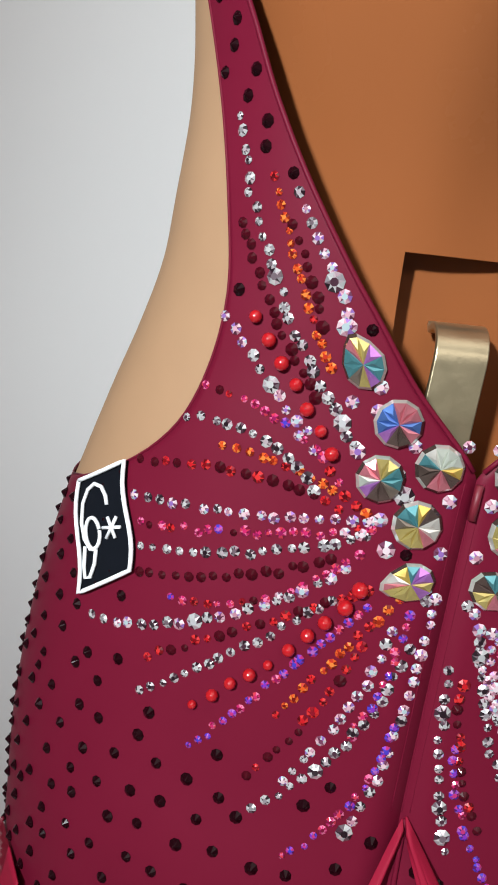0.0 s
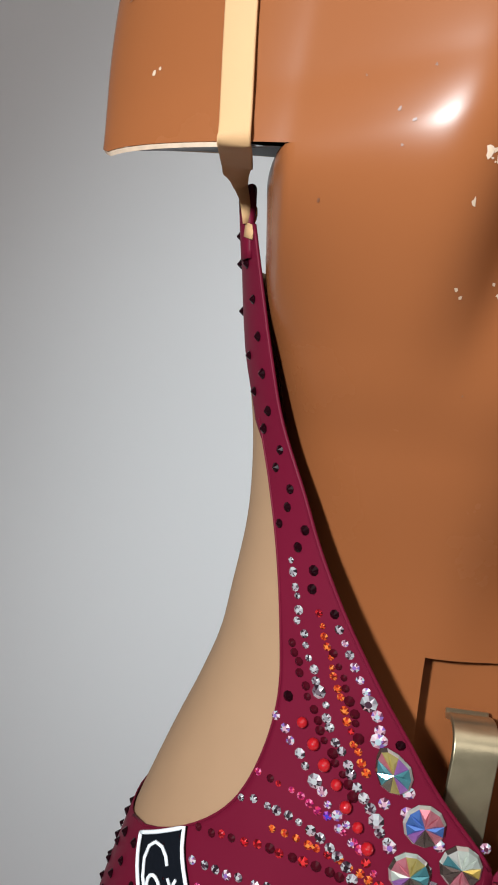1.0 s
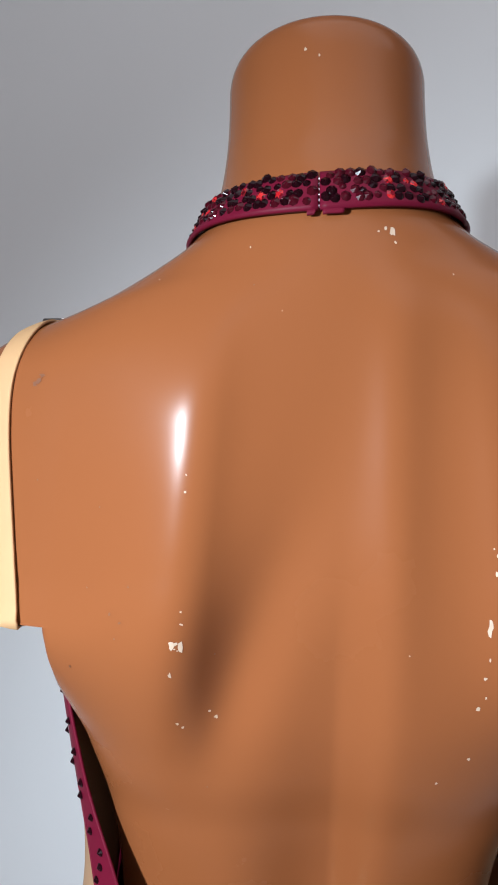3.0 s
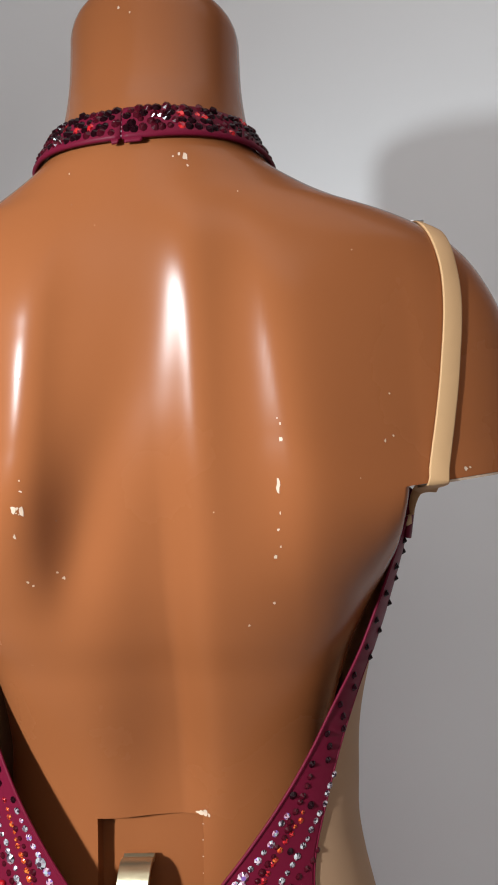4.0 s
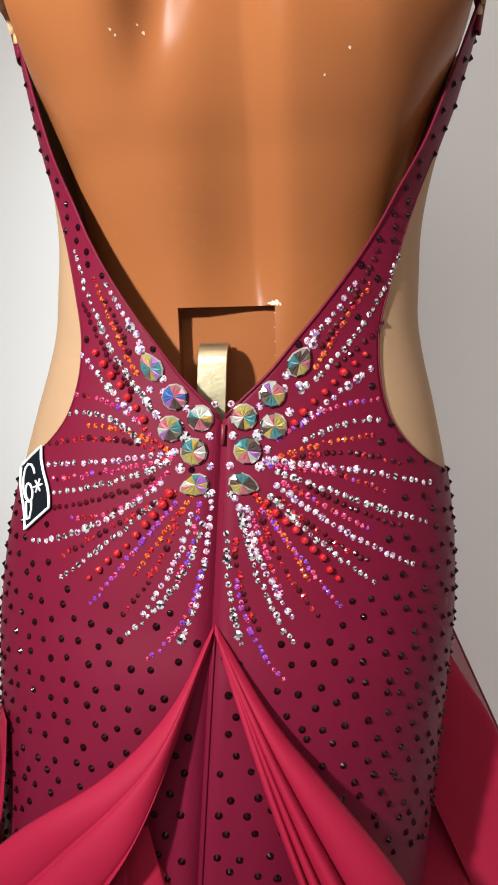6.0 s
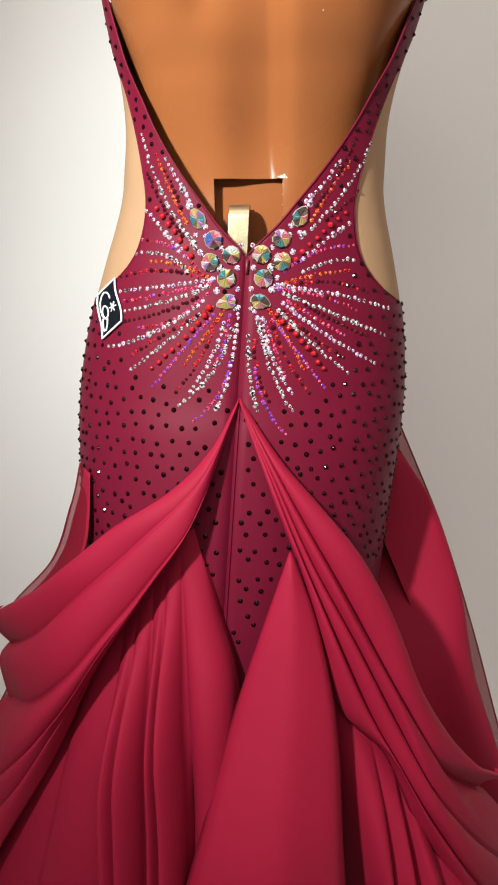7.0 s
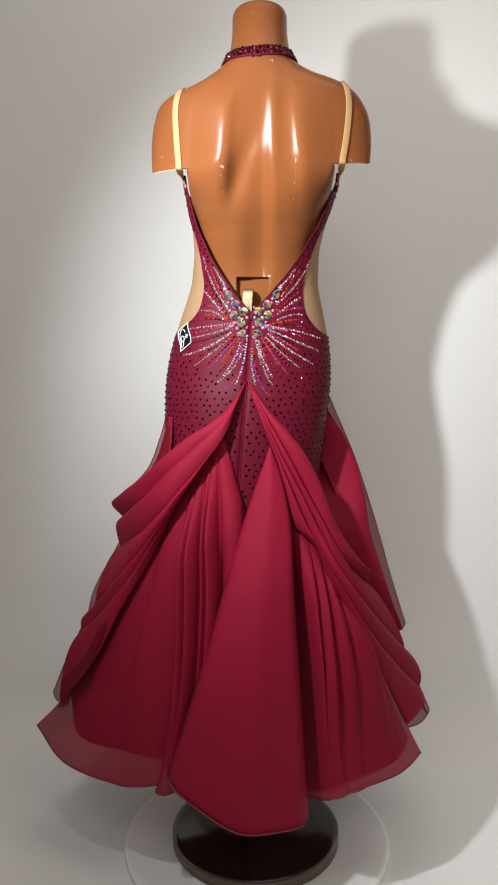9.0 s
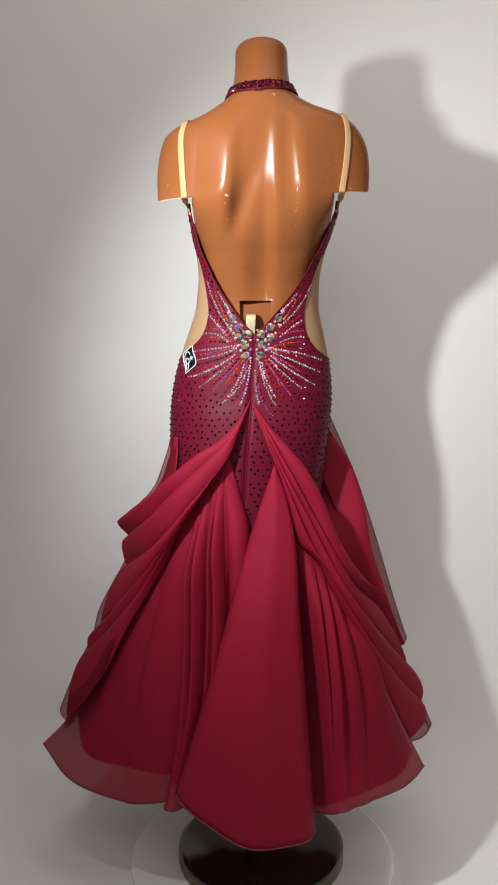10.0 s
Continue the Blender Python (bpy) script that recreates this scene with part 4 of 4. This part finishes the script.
# rows of stones that fan from the zip: kind, then start, middle and end in mm (from the middle line, above 1 m)
FAN_LEFT_TOP = [
    ("L", -50, 132, -61, 151, -75, 171), ("D", -59, 131, -68, 150, -75, 162), ("O", -54, 118, -67, 141, -83, 176), ("C", -41, 93, -69, 131, -98, 194),
    ("D", -57, 108, -75, 133, -92, 162), ("P", -48, 90, -66, 113, -81, 131), ("L", -54, 91, -73, 111, -91, 130), ("M", -44, 81, -66, 98, -94, 106),
    ("C", -51, 77, -69, 90, -99, 94), ("O", -33, 71, -60, 83, -84, 86), ("R", -42, 72, -70, 78, -114, 74)]
FAN_LEFT_SIDE = [
    ("L", -27, 70, -66, 65, -114, 62), ("M", -30, 66, -69, 58, -110, 52), ("C", -31, 63, -67, 52, -108, 43), ("D", -41, 54, -76, 41, -107, 34),
    ("M", -32, 57, -55, 39, -94, 28), ("L", -36, 51, -71, 28, -123, 11), ("R", -27, 45, -61, 27, -98, 5), ("C", -38, 40, -63, 19, -99, -9),
    ("P", -29, 45, -55, 15, -79, -7), ("V", -26, 39, -50, 11, -77, -23)]
FAN_LEFT_LOW = [
    ("O", -17, 43, -32, 21, -49, -4), ("R", -25, 26, -37, -1, -55, -28), ("L", -16, 32, -24, 5, -43, -27), ("C", -10, 26, -18, 0, -51, -39),
    ("L", -4, 45, -5, 18, -7, 0), ("V", -8, -2, -15, -26, -38, -53), ("L", -8, -5, -11, -24, -18, -42), ("M", -12, 38, -15, 15, -23, -7)]
FAN_RIGHT_TOP = [
    ("L", 49, 134, 60, 145, 75, 167), ("D", 57, 131, 71, 151, 87, 186), ("O", 55, 119, 70, 145, 85, 167), ("C", 47, 105, 73, 131, 101, 183),
    ("D", 67, 119, 82, 131, 94, 143), ("P", 43, 86, 65, 108, 83, 125), ("L", 49, 86, 73, 105, 88, 116), ("V", 34, 75, 65, 93, 93, 97),
    ("C", 50, 75, 72, 83, 95, 85), ("O", 36, 66, 66, 73, 92, 75), ("R", 44, 65, 79, 65, 110, 57)]
FAN_RIGHT_SIDE = [
    ("L", 28, 63, 77, 56, 132, 42), ("M", 31, 60, 70, 53, 100, 41), ("C", 35, 56, 71, 42, 129, 18), ("D", 54, 47, 87, 29, 111, 19),
    ("M", 38, 50, 65, 34, 91, 19), ("L", 34, 49, 75, 20, 122, -7), ("R", 36, 41, 65, 17, 92, 0), ("C", 31, 42, 59, 16, 96, -13),
    ("P", 29, 38, 53, 15, 74, -9), ("V", 26, 35, 50, 6, 77, -26)]
FAN_RIGHT_LOW = [
    ("O", 23, 43, 40, 19, 57, -10), ("R", 25, 32, 44, -5, 63, -30), ("L", 17, 35, 31, -3, 48, -30), ("C", 15, 29, 29, -12, 49, -45),
    ("M", 20, 32, 31, 7, 41, -15), ("C", 6, 21, 9, -11, 18, -44), ("V", 14, -8, 24, -38, 44, -65), ("L", 10, 41, 19, 19, 26, 4),
    ("R", 11, 16, 16, -11, 28, -36)]
for kind, u0, z0, um, zm, u1, z1 in FAN_LEFT_TOP + FAN_LEFT_SIDE + FAN_LEFT_LOW + FAN_RIGHT_TOP + FAN_RIGHT_SIDE + FAN_RIGHT_LOW:
    a, m, b = Vector((u0, z0)), Vector((um, zm)), Vector((u1, z1))
    la, lb = (m - a).length, (b - m).length
    step = GEMS[kind][2] * 2 * (1.40 if kind == "P" else 1.08 if kind in "CL" else 1.04)
    k = max(2, int((la + lb) / step))
    f = la / (la + lb)
    for i in range(k + 1):
        s = i / k
        # the parabola through the three points
        p = a * ((s - f) * (s - 1) / f) + m * (s * (s - 1) / (f * (f - 1))) + b * (s * (s - f) / (1 - f)) + Vector((rnd.gauss(0, 0.45), rnd.gauss(0, 0.45)))
        size = GEMS[kind][2] * rnd.choice((0.75, 0.85, 0.95, 1, 1, 1.1)) * (1.0 - 0.15 * s)
        kk = kind
        if kind == "L" and rnd.random() < 0.05 + 0.35 * s:
            kk = "C"
        if kind == "M" and rnd.random() < 0.40:
            kk = rnd.choice("VRRD" if s > 0.5 else "VLR")
        if kind == "V" and rnd.random() < 0.35:
            kk = "M"
        if kind == "O" and rnd.random() < 0.30:
            kk = "R"
        if kind == "R" and rnd.random() < 0.25 + 0.4 * s:
            kk = "D"
        if rnd.random() < 0.06 and kind in "CL":
            size *= 1.45
        stone(kk, p.x * 0.001, 1 + p.y * 0.001, size)

# the large crystals beside the zip: u, z in mm above 1 m, radius, turn, drop-shaped
BIG = [(44,121,7.2,32,1),(29,103,8.3,0,0),(13,90,8.3,0,0),(31,84,8.3,0,0),(16,70,8.6,0,0),(14,50,7.0,108,1)]
ROUND = [crystal_mesh("round_crystal_" + k) for k in "abcde"]
DROP = [crystal_mesh("drop_crystal_" + k, True) for k in "abc"]
for q in (-1, 1):
    for u, z, r, turn_by, drop in BIG:
        zz = 1 + z * 0.001
        a = angle_at(q * u * 0.001, zz)
        spin = radians(-q * turn_by) if drop else rnd.uniform(0, 6.3)
        set_gem(rnd.choice(DROP if drop else ROUND), "drop_crystal" if drop else "round_crystal", shell(a, zz, 0.0008), shell_normal(a, zz), r * 0.001, spin, bodice, 0.9)
        placed.append((q * u * 0.001, zz))
    # small stones between them
    for u, z, kind, r in [(52,132,"L",3.2),(37,114,"L",2.6),(22,96,"L",2.4),(22,79,"C",3.6),(40,92,"L",2.8),(24,60,"L",3.2),(7,79,"L",2.6),(6,61,"L",2.5),
                          (25,86,"C",2.2),(7,44,"C",2.2),(28,70,"L",2.6),(36,106,"L",2.7),(45,108,"L",2.4),(33,64,"L",2.3),(5,98,"L",2.2)]:
        stone(kind, q * u * 0.001, 1 + z * 0.001, r)

# dark stones scattered in staggered rows over the hips and up the wings
def far_from(u, z, lim):
    return all((u - a) ** 2 + (z - b) ** 2 > lim * lim for a, b in near)


near = list(placed)
far_verts, far_faces = [], []
row = 0
zz = 0.74
while zz < 1.335:
    row += 1
    w = spl(zz, SW)
    length = [0.0]
    A = np.linspace(0, radians(104), 80)
    P = [shell(a, zz) for a in A]
    for p0, p1 in zip(P, P[1:]):
        length.append(length[-1] + (p1 - p0).length)
    for q in (-1, 1):
        s = 0.0076 * (row % 2) + 0.004
        while s < length[-1]:
            a = float(np.interp(s + rnd.gauss(0, 0.0016), length, A)) * q
            s += 0.0146
            z2 = zz + rnd.gauss(0, 0.0019)
            p = shell(a, z2)
            u = p.x - mid_x(z2)
            lower = 0.735 + 2.3 * abs(p.x + 0.027) if abs(p.x + 0.027) < 0.05 else 0.80
            if z2 < lower:
                continue
            if z2 > HIP[q] and abs(a) > side_angle(q, z2) - 0.025:
                continue
            if z2 > 1.088 and abs(u) < spl(z2, VEE) + 0.0028:
                continue
            if z2 > 1.15 and abs(a) < 1.5:
                continue
            if abs(u) < 0.007 or not far_from(u, z2, 0.0062):
                continue
            name, me, size = GEMS["K"]
            ob = set_gem(me, name, shell(a, z2, 0.0005), shell_normal(a, z2), size * 0.001 * rnd.uniform(0.9, 1.1), rnd.uniform(0, 6), bodice)
            if not (0.87 < z2 < 1.2 and abs(a) < 1.2):
                for v in me.vertices:
                    far_verts.append(ob.matrix_basis @ v.co)
                base = len(far_verts) - len(me.vertices)
                far_faces += [[base + i for i in f.vertices] for f in me.polygons]
                bpy.data.objects.remove(ob)
    zz += 0.0118
for q in (-1, 1):
    for k in range(26):
        z2 = 1.132 + 0.0076 * k
        for c in range(4):
            u = spl(z2, VEE) + 0.0045 + 0.0105 * c + 0.0052 * (k % 2) + rnd.gauss(0, 0.0006)
            a = angle_at(u, z2)
            if a > side_angle(q, z2) - 0.03 or u > spl(z2, SW) * 0.99 or not far_from(q * u, z2, 0.0052):
                continue
            name, me, size = GEMS["K"]
            set_gem(me, name, shell(q * a, z2, 0.0005), shell_normal(q * a, z2), size * 0.001 * rnd.uniform(0.88, 1.05), rnd.uniform(0, 6), bodice)
me = bpy.data.meshes.new("rhinestone_field")
me.from_pydata(far_verts, [], far_faces)
me.materials.append(JET)
ob = new("rhinestone_field", me)
ob.parent = bodice
tagged(ob, "many small dark rhinestones on the hips and wings", kind="stuff")

# ---------- sewn patch on the hip ----------
TAG = [(-.1582, 1.0575), (-.1382, 1.0725), (-.1316, 1.0345), (-.1522, 1.0180)]


def tag_at(s, t, off=0.0022):
    """s across, t down, both 0 to 1."""
    top = Vector(TAG[0]).lerp(Vector(TAG[1]), s)
    bot = Vector(TAG[3]).lerp(Vector(TAG[2]), s)
    p = top.lerp(bot, t)
    p.x -= 0.0012 * math.sin(2 * math.pi * t)
    z = p.y
    return on_shell(p.x - mid_x(z), z, off)


bm = bmesh.new()
grid(bm, [[tag_at(i / 10, k / 14) for i in range(11)] for k in range(15)])
patch = gpart("sewn_patch", bm, BLACK, label="small black patch with a white border and white emblem")
so = patch.modifiers.new("thickness", "SOLIDIFY")
so.thickness, so.offset = 0.0012, -1
edge = [tag_at(i / 10, 0, 0.003) for i in range(10)] + [tag_at(1, i / 10, 0.003) for i in range(10)] + [tag_at(1 - i / 10, 1, 0.003) for i in range(10)] + [tag_at(0, 1 - i / 10, 0.003) for i in range(11)]
gtube("patch_border", edge, 0.0009, WHITE)


def stroke(pts, r=0.0008):
    gtube("patch_emblem", [tag_at(s, t, 0.0032) for s, t in pts], r, WHITE, n=6)


stroke([(0.68, 0.34), (0.67, 0.26), (0.58, 0.16), (0.42, 0.10), (0.28, 0.13), (0.18, 0.24), (0.13, 0.40), (0.15, 0.54), (0.24, 0.64), (0.34, 0.66)])
stroke([(0.33 + 0.14 * math.cos(a), 0.52 + 0.13 * math.sin(a)) for a in np.linspace(0, 6.2, 16)])
stroke([(0.14, 0.60), (0.09, 0.76), (0.13, 0.88), (0.23, 0.89), (0.31, 0.78), (0.35, 0.66)])
for k in range(3):
    a = k * math.pi / 3 + 0.3
    stroke([(0.70 - 0.17 * math.cos(a), 0.54 - 0.10 * math.sin(a)), (0.70 + 0.17 * math.cos(a), 0.54 + 0.10 * math.sin(a))], 0.0007)

# ---------- choker ----------
choker = empty("choker", "burgundy fabric choker densely set with dark red stones", "choker", (-0.005, -0.008, 1.517))
CI = Matrix.Translation(choker.location).inverted()


def choker_at(a, t, off=0.0):
    """a: angle from the back, t: 0 lower edge to 1 upper edge."""
    w, b = 0.0615 - 0.006 * t + off, 0.073 - 0.005 * t + off
    z = 1.516 + 0.0165 * t + 0.008 * math.sin(a) ** 2 + 0.002 * math.sin(a)
    p = Vector((-0.005 + w * math.sin(a), -0.008 - b * math.cos(a), z))
    skin = torso_point(a, z - lean(p.x, z), True)
    out = Vector((math.sin(a), -math.cos(a), 0))
    gap = (skin - p).dot(out) + 0.0018 + off
    p += out * (gap if gap > 0 else gap * 0.8 * max(0, 1 - t))
    return p


for a0, a1 in ((-180, -3.2), (-2.6, 179.9)):
    bm = bmesh.new()
    aa = [radians(d) for d in np.linspace(a0, a1, 60)]
    grid(bm, [[choker_at(a, t, 0.0006 * math.sin(math.pi * t)) for a in aa] for t in np.linspace(0, 1, 9)])
    ob = part("choker_band", bm, BODICE, choker)
    ob.matrix_parent_inverse = CI
    so = ob.modifiers.new("thickness", "SOLIDIFY")
    so.thickness, so.offset = 0.002, 1
for row_t, shift in ((0.27, 0), (0.48, 0.5), (0.70, 0.1), (0.93, 0.6)):
    for k in range(-21, 22):
        d = (k + shift) * 3.9 - 0.5 + rnd.gauss(0, 0.5)
        if -5.0 < d < -0.8 or abs(d) > 78:
            continue
        a = radians(d + rnd.gauss(0, 0.25))
        kind = rnd.choice("KKKKKKDDDDR")
        name, me, size = GEMS[kind]
        nrm = Vector((math.sin(a), -math.cos(a), 0.1))
        ob = set_gem(me, name, choker_at(a, row_t + rnd.gauss(0, 0.035), 0.0022), nrm, rnd.choice((0.0019, 0.0024, 0.0024, 0.0026)), rnd.uniform(0, 6), choker)
        ob.matrix_parent_inverse = CI
for k in range(6):
    name, me, size = GEMS["C"]
    ob = set_gem(me, name, choker_at(radians(-2.9), 0.1 + 0.15 * k, 0.0012), Vector((0, -1, 0)), 0.0008, 0, choker)
    ob.matrix_parent_inverse = CI

for d0, d1 in ((-7.5, -4.2), (-1.6, 6.5)):
    bm = bmesh.new()
    grid(bm, [[choker_at(radians(d), t, 0.0012) for d in np.linspace(d0, d1 - 0.6 * (t < -0.1), 8)] for t in (-0.12, -0.06, 0.0, 0.1)])
    ob = part("fabric_tab", bm, BODICE, choker)
    ob.matrix_parent_inverse = CI
    so = ob.modifiers.new("thickness", "SOLIDIFY")
    so.thickness, so.offset = 0.0012, 0

# ---------- small scuffs on the paper ----------
for x, y, s in ((-0.64, 0.43, 0.03), (0.52, 0.31, 0.035), (0.46, 0.16, 0.02), (0.60, 0.40, 0.03), (0.40, 0.02, 0.015)):
    bm = bmesh.new()
    pts = [(x + s * (t - 0.5), y + 0.006 * math.sin(5 * t) + 0.3 * s * t, 0.0012) for t in np.linspace(0, 1, 7)]
    vs = grid(bm, tube_rows(pts, 0.0007, 5), True)
    tagged(part("scuff_mark", bm, SCUFF), "short dark scuff on the white paper floor", "scuff", "scuffs on the paper floor")
